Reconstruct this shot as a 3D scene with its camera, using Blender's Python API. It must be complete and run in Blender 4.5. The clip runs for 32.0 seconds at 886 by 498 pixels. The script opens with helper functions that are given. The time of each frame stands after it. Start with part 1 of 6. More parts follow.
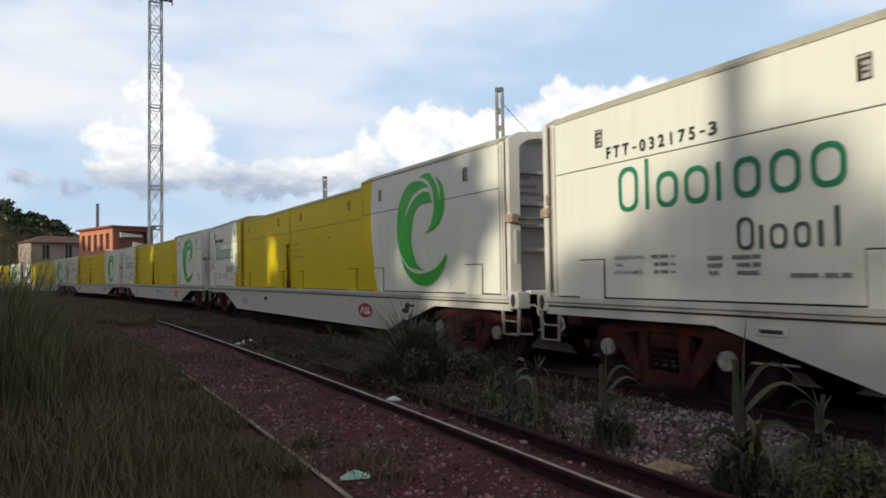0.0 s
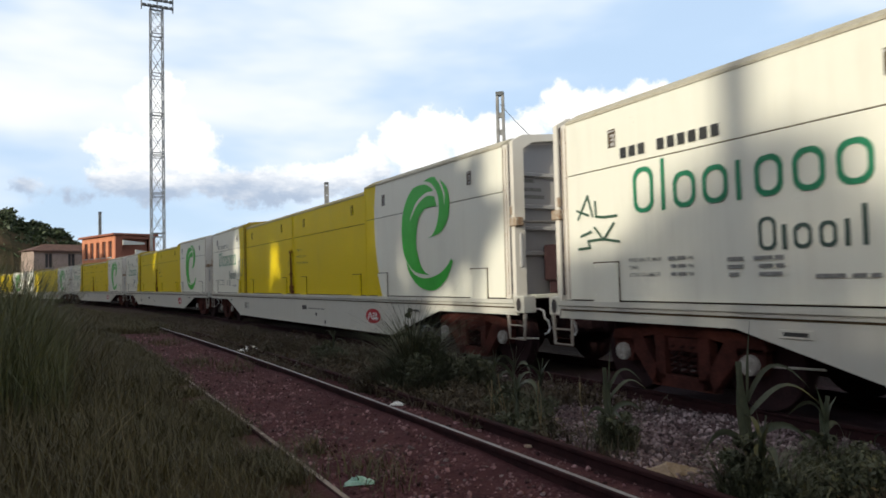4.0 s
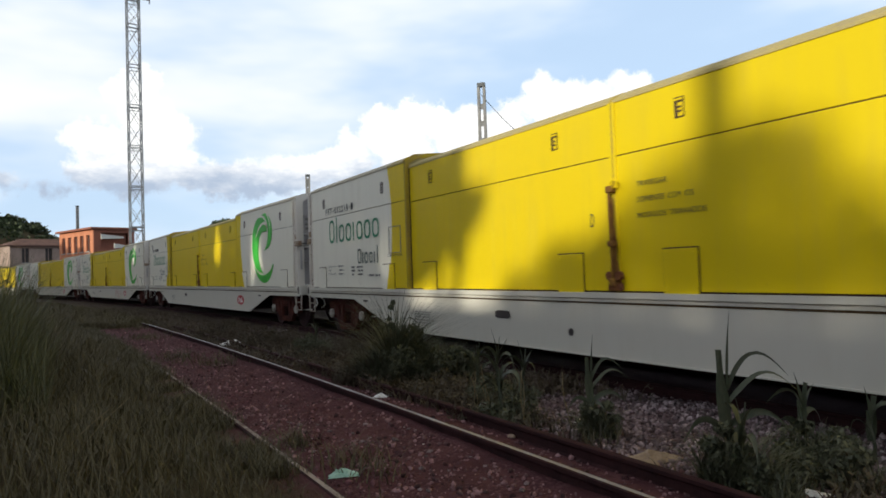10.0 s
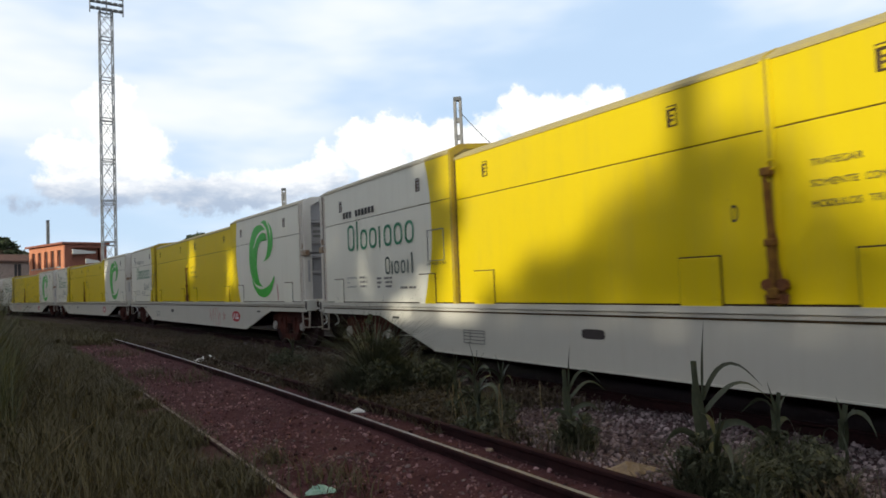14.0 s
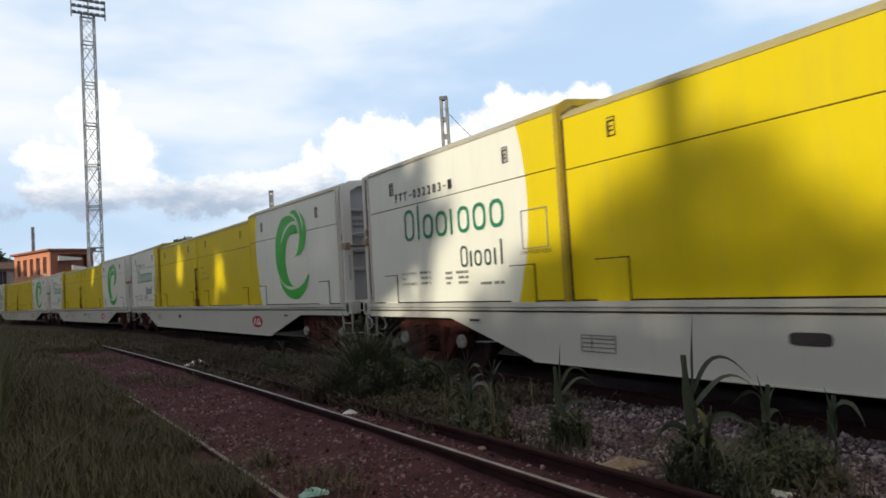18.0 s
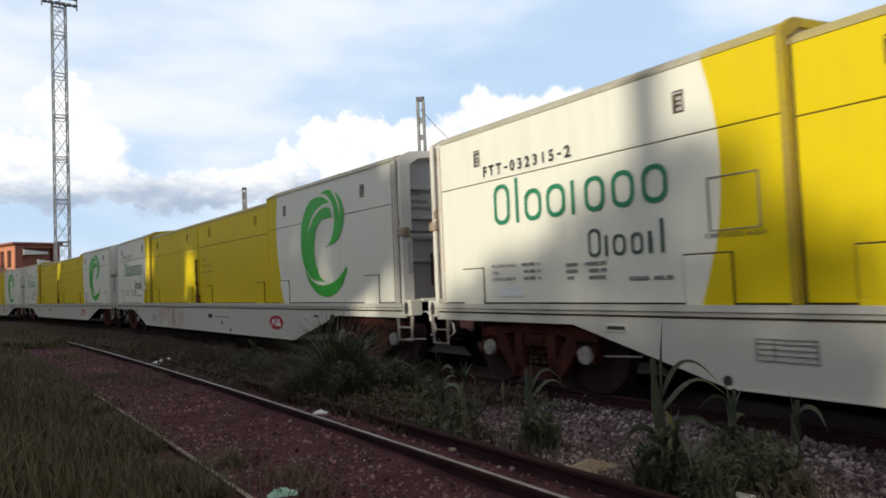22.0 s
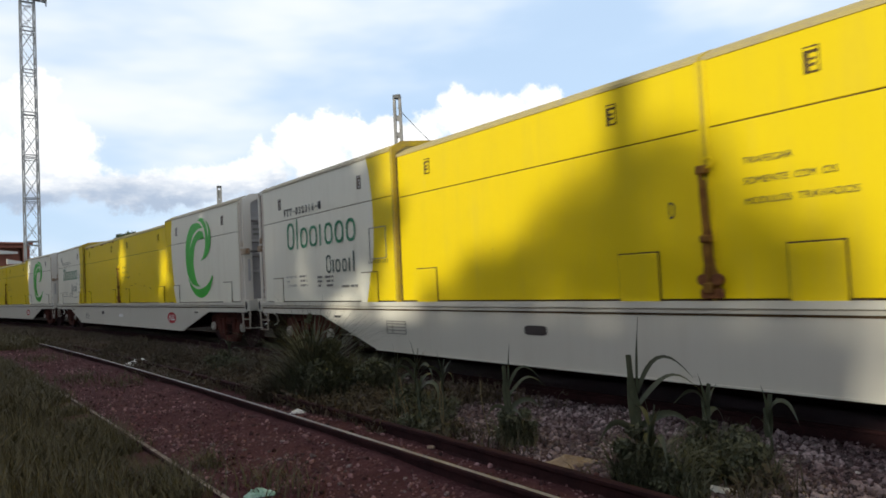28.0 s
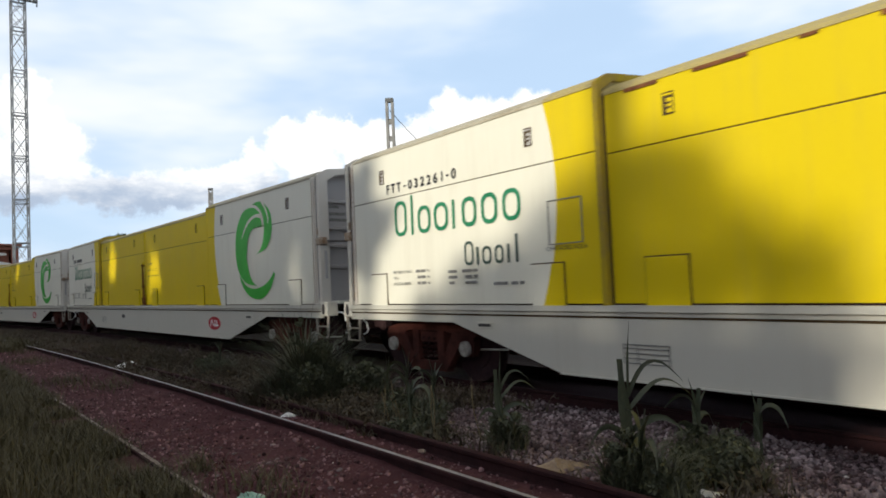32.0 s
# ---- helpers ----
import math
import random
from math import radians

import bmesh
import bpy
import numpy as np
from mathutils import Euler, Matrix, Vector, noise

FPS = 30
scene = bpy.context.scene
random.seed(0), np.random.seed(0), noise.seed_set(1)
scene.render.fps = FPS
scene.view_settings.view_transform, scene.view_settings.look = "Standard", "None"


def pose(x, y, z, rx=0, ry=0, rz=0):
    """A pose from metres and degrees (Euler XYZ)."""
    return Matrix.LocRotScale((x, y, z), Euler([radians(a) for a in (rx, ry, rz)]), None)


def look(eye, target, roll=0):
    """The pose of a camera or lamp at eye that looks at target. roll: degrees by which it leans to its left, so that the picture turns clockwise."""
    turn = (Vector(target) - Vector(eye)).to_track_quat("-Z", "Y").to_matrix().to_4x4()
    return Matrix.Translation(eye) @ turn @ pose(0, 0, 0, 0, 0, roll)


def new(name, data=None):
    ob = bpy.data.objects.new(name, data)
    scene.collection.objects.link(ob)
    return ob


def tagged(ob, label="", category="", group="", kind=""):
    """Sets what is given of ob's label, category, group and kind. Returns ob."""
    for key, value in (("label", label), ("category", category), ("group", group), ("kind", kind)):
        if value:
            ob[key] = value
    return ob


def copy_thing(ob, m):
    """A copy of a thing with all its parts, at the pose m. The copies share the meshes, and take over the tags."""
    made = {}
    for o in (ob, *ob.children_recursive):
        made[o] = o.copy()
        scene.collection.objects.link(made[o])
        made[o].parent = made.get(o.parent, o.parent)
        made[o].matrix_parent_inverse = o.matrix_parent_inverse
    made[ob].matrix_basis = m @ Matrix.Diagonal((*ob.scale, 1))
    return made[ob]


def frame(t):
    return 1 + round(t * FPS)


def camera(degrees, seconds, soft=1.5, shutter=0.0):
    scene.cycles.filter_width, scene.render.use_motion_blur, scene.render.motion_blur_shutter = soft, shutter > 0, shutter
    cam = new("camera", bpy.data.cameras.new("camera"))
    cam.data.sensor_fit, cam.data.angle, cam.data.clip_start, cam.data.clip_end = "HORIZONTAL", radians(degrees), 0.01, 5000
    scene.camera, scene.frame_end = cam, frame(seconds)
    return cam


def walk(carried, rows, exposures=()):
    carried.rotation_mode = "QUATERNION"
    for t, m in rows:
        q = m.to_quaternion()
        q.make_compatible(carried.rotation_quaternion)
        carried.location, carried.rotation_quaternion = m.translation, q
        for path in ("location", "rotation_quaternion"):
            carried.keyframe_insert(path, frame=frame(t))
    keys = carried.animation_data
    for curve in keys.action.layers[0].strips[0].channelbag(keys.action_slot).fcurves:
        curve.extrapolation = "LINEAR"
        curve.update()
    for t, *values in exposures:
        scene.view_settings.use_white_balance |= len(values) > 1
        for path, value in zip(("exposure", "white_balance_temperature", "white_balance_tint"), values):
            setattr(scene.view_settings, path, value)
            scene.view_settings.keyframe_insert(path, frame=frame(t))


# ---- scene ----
EYE = Vector((0.0, 0.0, 1.467))


def turn(yaw, pitch, roll):
    """The camera's pose on its fixed stand."""
    a, b = radians(yaw), radians(pitch)
    way = Vector((-math.sin(a) * math.cos(b), math.cos(a) * math.cos(b), math.sin(b)))
    return look(EYE, EYE + way, roll)


cam = camera(64.9, 32.0, soft=1.7, shutter=0.2)
PATH = [
    (0.0, turn(-27.50, 2.09, -0.86)),
    (0.5, turn(-27.73, 2.06, -1.30)),
    (1.0, turn(-27.87, 2.08, -1.04)),
    (1.5, turn(-27.93, 2.19, -1.18)),
    (2.0, turn(-27.86, 2.32, -1.65)),
    (2.5, turn(-27.40, 2.35, -1.71)),
    (4.5, turn(-27.50, 2.51, -1.24)),
    (5.0, turn(-28.04, 2.09, -1.23)),
    (5.5, turn(-28.12, 1.67, -1.42)),
    (6.0, turn(-28.16, 1.56, -1.36)),
    (6.5, turn(-28.34, 1.56, -1.50)),
    (7.0, turn(-28.31, 1.60, -1.93)),
    (7.5, turn(-28.09, 1.55, -2.08)),
    (8.0, turn(-28.15, 1.55, -2.06)),
    (8.5, turn(-28.14, 1.53, -2.07)),
    (9.0, turn(-28.31, 1.61, -1.84)),
    (9.5, turn(-28.49, 1.69, -1.77)),
    (10.0, turn(-28.76, 1.74, -1.89)),
    (10.5, turn(-28.80, 1.76, -2.02)),
    (11.0, turn(-28.75, 1.90, -2.26)),
    (11.5, turn(-28.86, 1.97, -2.17)),
    (12.0, turn(-29.22, 1.75, -2.06)),
    (12.5, turn(-29.61, 1.43, -2.19)),
    (13.0, turn(-30.17, 1.32, -2.48)),
    (13.5, turn(-30.62, 2.14, -2.04)),
    (15.5, turn(-31.13, 3.15, -3.04)),
    (16.0, turn(-31.06, 3.01, -3.56)),
    (16.5, turn(-30.98, 2.96, -3.52)),
    (17.0, turn(-31.02, 2.90, -3.73)),
    (17.5, turn(-31.23, 2.76, -3.50)),
    (18.0, turn(-31.58, 2.68, -3.39)),
    (18.5, turn(-31.89, 2.60, -3.29)),
    (19.0, turn(-31.95, 2.71, -3.25)),
    (19.5, turn(-32.08, 2.85, -3.19)),
    (20.0, turn(-32.48, 2.79, -2.58)),
    (20.5, turn(-32.95, 2.77, -2.44)),
    (21.0, turn(-33.35, 2.63, -2.55)),
    (21.5, turn(-33.54, 2.65, -2.47)),
    (22.0, turn(-33.72, 2.65, -2.45)),
    (22.5, turn(-34.14, 2.57, -2.46)),
    (23.0, turn(-34.45, 2.48, -2.63)),
    (23.5, turn(-34.48, 2.38, -2.77)),
    (24.0, turn(-34.54, 2.35, -2.86)),
    (24.5, turn(-34.51, 2.37, -3.02)),
    (25.0, turn(-34.59, 2.40, -2.65)),
    (25.5, turn(-34.77, 2.39, -2.35)),
    (26.0, turn(-34.91, 2.46, -2.25)),
    (26.5, turn(-35.13, 2.65, -2.20)),
    (28.5, turn(-35.72, 2.25, -2.90)),
    (29.0, turn(-35.96, 2.00, -2.75)),
    (29.5, turn(-36.05, 1.95, -3.02)),
    (30.0, turn(-36.05, 2.03, -3.15)),
    (30.5, turn(-35.97, 2.00, -3.06)),
    (31.0, turn(-36.05, 2.15, -3.13)),
    (31.5, turn(-36.10, 2.41, -2.72)),
    (32.0, turn(-36.26, 2.66, -2.55)),
]
walk(cam, PATH, ((0.0, -0.06), (0.5, 0.0), (1.2, 0.04), (3.5, 0.12), (13.0, 0.12), (16.0, 0.06), (22.0, 0.06), (25.0, 0.12), (32.0, 0.11)))

# ---- world, sun and exposure ----
SUN_AZ, SUN_EL = 200.0, 16.0      # degrees: the sun stands beyond -x, a little towards -y
TO_SUN = Vector((math.cos(radians(SUN_AZ)) * math.cos(radians(SUN_EL)), math.sin(radians(SUN_AZ)) * math.cos(radians(SUN_EL)), math.sin(radians(SUN_EL))))


def join(tree, a, b):
    tree.links.new(a, b)


def calc(tree, op, a, b=None, c=None, clamp=False):
    n = tree.nodes.new("ShaderNodeMath")
    n.operation, n.use_clamp = op, clamp
    for i, v in enumerate((a, b, c)):
        if v is None:
            continue
        if isinstance(v, (int, float)):
            n.inputs[i].default_value = v
        else:
            tree.links.new(v, n.inputs[i])
    return n.outputs[0]


def span(tree, v, a, b, c=0.0, d=1.0, smooth=True):
    n = tree.nodes.new("ShaderNodeMapRange")
    n.interpolation_type = "SMOOTHSTEP" if smooth else "LINEAR"
    tree.links.new(v, n.inputs[0])
    for i, x in enumerate((a, b, c, d)):
        n.inputs[i + 1].default_value = x
    return n.outputs[0]


def blend(tree, fac, a, b):
    n = tree.nodes.new("ShaderNodeMix")
    n.data_type = "RGBA"
    for v, s in ((fac, n.inputs[0]), (a, n.inputs[6]), (b, n.inputs[7])):
        if isinstance(v, (int, float)):
            s.default_value = v
        elif isinstance(v, tuple):
            s.default_value = (*v, 1)
        else:
            tree.links.new(v, s)
    return n.outputs[2]


def grain(tree, vec, scale, detail=4.0, rough=0.6, stretch=None):
    n = tree.nodes.new("ShaderNodeTexNoise")
    n.inputs["Scale"].default_value, n.inputs["Detail"].default_value, n.inputs["Roughness"].default_value = scale, detail, rough
    if stretch:
        m = tree.nodes.new("ShaderNodeMapping")
        m.inputs["Scale"].default_value = stretch
        tree.links.new(vec, m.inputs[0])
        vec = m.outputs[0]
    tree.links.new(vec, n.inputs["Vector"])
    return n.outputs["Fac"]


def heading(yaw, elev):
    a, b = radians(yaw), radians(elev)
    return Vector((-math.sin(a) * math.cos(b), math.cos(a) * math.cos(b), math.sin(b)))


# heaps of cumulus: yaw to the left of the track's line, height over the horizon, radius in degrees
CLOUDS = [(-6.0, 15.1, 1.1), (-4.9, 14.0, 1.3), (-3.6, 14.1, 0.6), (-1.4, 10.5, 1.0), (-2.9, 9.9, 1.7), (-6.5, 11.6, 2.3), (-8.5, 11.5, 1.2), (-2.1, 7.8, 1.5), (-5.1, 8.4, 2.4), (-8.3, 8.5, 1.7), (-10.6, 7.9, 1.5), (-12.4, 7.7, 1.5), (-14.2, 7.8, 1.5), (-16.0, 7.9, 1.5), (-17.8, 8.2, 1.5), (-19.6, 8.5, 1.6), (-21.5, 10.4, 1.1), (-23.9, 11.6, 1.8), (-26.3, 12.6, 1.6)]
CLOUDS += [(-28.8, 11.9, 1.6), (-31.3, 11.3, 2.2), (-29.9, 9.9, 1.8), (-34.8, 12.2, 1.5), (-21.5, 8.7, 1.6), (-25.5, 9.8, 2.3), (-33.6, 10.7, 2.2), (-37.6, 14.2, 1.4), (-36.2, 13.3, 0.8), (-39.9, 13.6, 1.1), (-42.0, 13.7, 1.2), (-43.6, 14.4, 0.9), (-45.0, 14.0, 1.1), (-38.7, 12.1, 2.2), (-42.7, 12.0, 1.7), (-35.1, 11.9, 0.8), (3.8, 7.1, 0.7), (2.4, 6.9, 0.4), (1.0, 6.8, 0.6), (-0.1, 6.8, 0.4), (12.0, 8.0, 4.0), (22.0, 9.0, 4.0), (-49.0, 11.0, 3.0)]


def make_world():
    world = bpy.data.worlds.new("daylight")
    scene.world = world
    world.use_nodes = True
    t = world.node_tree
    t.nodes.clear()
    out, bg = t.nodes.new("ShaderNodeOutputWorld"), t.nodes.new("ShaderNodeBackground")
    sky = t.nodes.new("ShaderNodeTexSky")
    sky.sky_type, sky.sun_disc = "NISHITA", False
    sky.sun_elevation, sky.sun_rotation = radians(SUN_EL + 6), radians(90 - SUN_AZ)
    sky.air_density, sky.dust_density, sky.ozone_density = 1.0, 0.6, 2.0
    base = t.nodes.new("ShaderNodeVectorMath")
    base.operation = "SCALE"
    base.inputs[3].default_value = SKY_GAIN
    join(t, sky.outputs[0], base.inputs[0])
    co = t.nodes.new("ShaderNodeTexCoord").outputs["Generated"]
    puff = t.nodes.new("ShaderNodeTexNoise")
    puff.inputs["Scale"].default_value, puff.inputs["Detail"].default_value, puff.inputs["Roughness"].default_value = 26.0, 6.0, 0.62
    join(t, co, puff.inputs["Vector"])
    shift = t.nodes.new("ShaderNodeVectorMath")
    shift.operation = "MULTIPLY_ADD"
    join(t, puff.outputs["Color"], shift.inputs[0])
    shift.inputs[1].default_value = (0.062, 0.062, 0.062)
    join(t, co, shift.inputs[2])
    near = None
    for yaw, elev, rad in CLOUDS:
        n = t.nodes.new("ShaderNodeVectorMath")
        n.operation = "DISTANCE"
        join(t, shift.outputs[0], n.inputs[0])
        n.inputs[1].default_value = heading(yaw, elev) + Vector((0.031, 0.031, 0.031))
        d = calc(t, "SUBTRACT", n.outputs["Value"], radians(rad))
        near = d if near is None else calc(t, "SMOOTH_MIN", near, d, 0.02)
    heap = span(t, near, 0.004, -0.008)
    sep = t.nodes.new("ShaderNodeSeparateXYZ")
    join(t, co, sep.inputs[0])
    # soft grey undersides, bright heads
    body = grain(t, co, 12.0, 5.0, 0.6, (1, 1, 2.4))
    low = calc(t, "ADD", sep.outputs[2], calc(t, "MULTIPLY", body, 0.10))
    lit = span(t, low, 0.165, 0.218)
    heap_col = blend(t, lit, (0.44, 0.53, 0.67), (1.10, 1.10, 1.09))
    fold = grain(t, co, 34.0, 5.0, 0.6, (1, 1, 1.5))
    heap_col = blend(t, span(t, fold, 0.46, 0.62, 0.0, 0.34), heap_col, (0.66, 0.73, 0.83))
    veil = grain(t, co, 2.4, 4.0, 0.5, (1, 1, 3.0))
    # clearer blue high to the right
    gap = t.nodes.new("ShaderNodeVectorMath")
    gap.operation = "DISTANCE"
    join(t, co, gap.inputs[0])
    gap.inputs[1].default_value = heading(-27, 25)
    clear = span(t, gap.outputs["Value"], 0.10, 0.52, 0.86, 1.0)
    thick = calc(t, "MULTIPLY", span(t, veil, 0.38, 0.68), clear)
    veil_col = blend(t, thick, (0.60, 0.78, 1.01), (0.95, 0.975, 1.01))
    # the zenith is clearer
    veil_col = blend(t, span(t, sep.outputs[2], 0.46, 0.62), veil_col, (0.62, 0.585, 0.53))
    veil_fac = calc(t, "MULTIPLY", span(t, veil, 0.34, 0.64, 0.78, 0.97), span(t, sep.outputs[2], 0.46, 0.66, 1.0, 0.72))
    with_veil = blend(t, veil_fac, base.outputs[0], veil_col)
    col = blend(t, heap, with_veil, heap_col)
    join(t, col, bg.inputs[0])
    bg.inputs[1].default_value = 1.0
    join(t, bg.outputs[0], out.inputs[0])


SKY_GAIN = 0.10
make_world()
sun = new("sun", bpy.data.lights.new("sun", "SUN"))
sun.data.energy, sun.data.angle, sun.data.color = 3.3, radians(0.75), (1.0, 0.935, 0.765)
sun.matrix_world = look(TO_SUN * 60, Vector((0, 0, 0)))

# ---- materials ----
def start_mat(name):
    m = bpy.data.materials.new(name)
    m.use_nodes = True
    t = m.node_tree
    return m, t, t.nodes["Principled BSDF"], t.nodes.new("ShaderNodeTexCoord").outputs["Object"]


def finish(t, b, col, rough, bump=None, depth=0.01, metal=0.0):
    if isinstance(col, tuple):
        b.inputs["Base Color"].default_value = (*col, 1)
    else:
        join(t, col, b.inputs["Base Color"])
    if isinstance(rough, float):
        b.inputs["Roughness"].default_value = rough
    else:
        join(t, rough, b.inputs["Roughness"])
    b.inputs["Metallic"].default_value = metal
    if bump is not None:
        n = t.nodes.new("ShaderNodeBump")
        n.inputs["Strength"].default_value, n.inputs["Distance"].default_value = 0.7, depth
        join(t, bump, n.inputs["Height"])
        join(t, n.outputs[0], b.inputs["Normal"])


def plain(name, a, b_col, rough=0.6, scale=6.0, fine=40.0, metal=0.0, depth=0.004, stretch=None, vary=0.0):
    """Two close colours in a coarse and a fine grain."""
    m, t, b, co = start_mat(name)
    g1, g2 = grain(t, co, scale, 4, 0.6, stretch), grain(t, co, fine, 3, 0.6)
    mix = span(t, calc(t, "ADD", calc(t, "MULTIPLY", g1, 0.65), calc(t, "MULTIPLY", g2, 0.35)), 0.36, 0.64)
    col = blend(t, mix, a, b_col)
    if vary:
        info = t.nodes.new("ShaderNodeObjectInfo").outputs["Random"]
        hs = t.nodes.new("ShaderNodeHueSaturation")
        join(t, col, hs.inputs["Color"])
        join(t, span(t, info, 0, 1, 1 - vary, 1 + vary, False), hs.inputs["Value"])
        col = hs.outputs[0]
    if rough >= 0.75 and not metal:      # dusty surfaces hardly shine
        b.inputs["Specular IOR Level"].default_value = 0.12
    finish(t, b, col, rough, g2, depth, metal)
    return m


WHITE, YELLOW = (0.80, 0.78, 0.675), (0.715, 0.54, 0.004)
DUST, RUST = (0.30, 0.23, 0.14), (0.17, 0.075, 0.035)


def wagon_paint(name, reach=None, mid=2.5, bow=0.15, roof=False, base=YELLOW):
    """Wagon paint with streaks, dust and small rust spots. reach: how far the white goes from the wagon's end before the yellow begins, along a bowed edge."""
    m, t, b, co = start_mat(name)
    sep = t.nodes.new("ShaderNodeSeparateXYZ")
    join(t, co, sep.inputs[0])
    col = base
    if reach:
        far = calc(t, "SUBTRACT", 11.27, calc(t, "ABSOLUTE", sep.outputs[1]))
        dz = calc(t, "SUBTRACT", sep.outputs[2], mid)
        edge = calc(t, "SUBTRACT", reach, calc(t, "MULTIPLY", calc(t, "MULTIPLY", dz, dz), bow))
        col = blend(t, span(t, calc(t, "SUBTRACT", far, edge), -0.004, 0.004), WHITE, YELLOW)
    info = t.nodes.new("ShaderNodeObjectInfo").outputs["Random"]
    shift = t.nodes.new("ShaderNodeVectorMath")
    join(t, co, shift.inputs[0])
    comb = t.nodes.new("ShaderNodeCombineXYZ")
    for i, k in enumerate((31.0, 57.0, 13.0)):
        join(t, calc(t, "MULTIPLY", info, k), comb.inputs[i])
    join(t, comb.outputs[0], shift.inputs[1])
    co2 = shift.outputs[0]
    streak = grain(t, co2, 1.0, 4, 0.65, (3.0, 5.5, 0.5))
    cloud = grain(t, co2, 0.9, 4, 0.6)
    fine = grain(t, co2, 26.0, 3, 0.6)
    dirt = span(t, calc(t, "ADD", calc(t, "MULTIPLY", streak, 0.6), calc(t, "MULTIPLY", cloud, 0.4)), 0.44, 0.76, 0.0, 0.85 if roof else 0.12)
    col = blend(t, dirt, col, DUST)
    if roof:
        col = blend(t, span(t, fine, 0.2, 0.8, 0.60, 0.85), col, (0.34, 0.295, 0.21))
    spots = span(t, grain(t, co2, 9.0, 6, 0.7), 0.70, 0.76, 0.0, 0.7)
    col = blend(t, spots, col, RUST)
    b.inputs["Specular IOR Level"].default_value = 0.2
    finish(t, b, col, span(t, fine, 0.3, 0.7, 0.42 if not roof else 0.7, 0.58 if not roof else 0.9), cloud, 0.012)
    return m


M = {}
M["paint_far"] = wagon_paint("white_yellow_paint_far", 5.05, 2.5, 0.14)
M["paint_near"] = wagon_paint("white_yellow_paint_near", 5.23, 2.75, 0.155)
M["roof_far"] = wagon_paint("dusty_roof_paint_far", 4.92, 3.3, 0.1, True)
M["roof_near"] = wagon_paint("dusty_roof_paint_near", 5.12, 3.3, 0.1, True)
M["paint_mid"] = wagon_paint("yellow_paint")
M["roof_mid"] = wagon_paint("dusty_yellow_roof", roof=True)
M["white"] = wagon_paint("white_paint", base=WHITE)
M["sill"] = wagon_paint("white_sill_paint", base=(0.59, 0.57, 0.505))
# base greyed well below WHITE to carry the shade on the wagon ends
M["end_white"] = wagon_paint("weathered_shaded_end_paint", base=(0.44, 0.425, 0.42))
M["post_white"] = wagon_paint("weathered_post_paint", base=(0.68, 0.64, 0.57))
M["rim_paint"] = plain("dusty_rim_paint", (0.46, 0.34, 0.02), (0.30, 0.21, 0.07), 0.8, 2.0, 25.0, stretch=(1, 1, 0.4))
M["rust_stain"] = plain("rust_stain", (0.26, 0.14, 0.03), (0.14, 0.06, 0.025), 0.9, 9.0, 50.0)
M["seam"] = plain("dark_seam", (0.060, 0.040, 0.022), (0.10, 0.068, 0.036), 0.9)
M["stencil"] = plain("faded_stencil_ink", (0.16, 0.16, 0.15), (0.30, 0.29, 0.27), 0.7, 20.0, 90.0)
M["rail_old"] = plain("dull_old_rail", (0.33, 0.28, 0.24), (0.12, 0.08, 0.065), 0.8, 3.0, 20.0)
M["rail_dark"] = plain("grimy_rail", (0.075, 0.045, 0.045), (0.045, 0.028, 0.028), 0.8, 3.0, 20.0)
M["bracket"] = plain("stained_white_steel", (0.45, 0.40, 0.33), (0.26, 0.15, 0.08), 0.8, 9.0, 40.0)
M["ink"] = plain("black_lettering", (0.02, 0.02, 0.02), (0.04, 0.04, 0.038), 0.6)
M["word"] = plain("green_lettering", (0.012, 0.19, 0.085), (0.02, 0.23, 0.11), 0.5)
M["grey_word"] = plain("grey_green_lettering", (0.05, 0.085, 0.07), (0.07, 0.11, 0.09), 0.5)
M["emblem"] = plain("bright_green_paint", (0.035, 0.42, 0.035), (0.05, 0.50, 0.05), 0.45, 2.0)
M["red"] = plain("red_badge_paint", (0.42, 0.01, 0.02), (0.50, 0.015, 0.03), 0.45)
M["badge_white"] = plain("white_badge_paint", (0.75, 0.75, 0.75), (0.82, 0.82, 0.82), 0.5)
M["bogie"] = plain("red_brown_cast_steel", (0.088, 0.028, 0.021), (0.040, 0.014, 0.012), 0.9, 3.0, 30.0)
M["spring"] = plain("grimy_spring_steel", (0.036, 0.012, 0.011), (0.020, 0.008, 0.008), 0.9, 3.0, 30.0)
M["step"] = plain("grimy_step_steel", (0.42, 0.38, 0.33), (0.27, 0.215, 0.18), 0.8, 3.0, 30.0)
M["wheel"] = plain("dark_wheel_steel", (0.026, 0.014, 0.016), (0.042, 0.022, 0.024), 0.8, 4.0, 30.0)
M["cap"] = plain("pale_bearing_cap", (0.40, 0.375, 0.34), (0.22, 0.19, 0.17), 0.7, 12.0, 60.0)
M["dark"] = plain("sooty_and_shaded_steel", (0.030, 0.016, 0.018), (0.048, 0.026, 0.028), 0.85)
M["rusty"] = plain("rusty_steel", (0.24, 0.10, 0.04), (0.12, 0.05, 0.028), 0.9, 5.0, 45.0)
M["box_grey"] = plain("grey_brake_box", (0.10, 0.095, 0.09), (0.16, 0.15, 0.14), 0.7)
M["rail_head"] = plain("worn_rail_steel", (0.35, 0.345, 0.37), (0.22, 0.195, 0.205), 0.5, 3.0, 30.0, 0.3)
M["rail_side"] = plain("rusty_rail", (0.044, 0.018, 0.019), (0.026, 0.012, 0.014), 0.9, 4.0, 40.0)
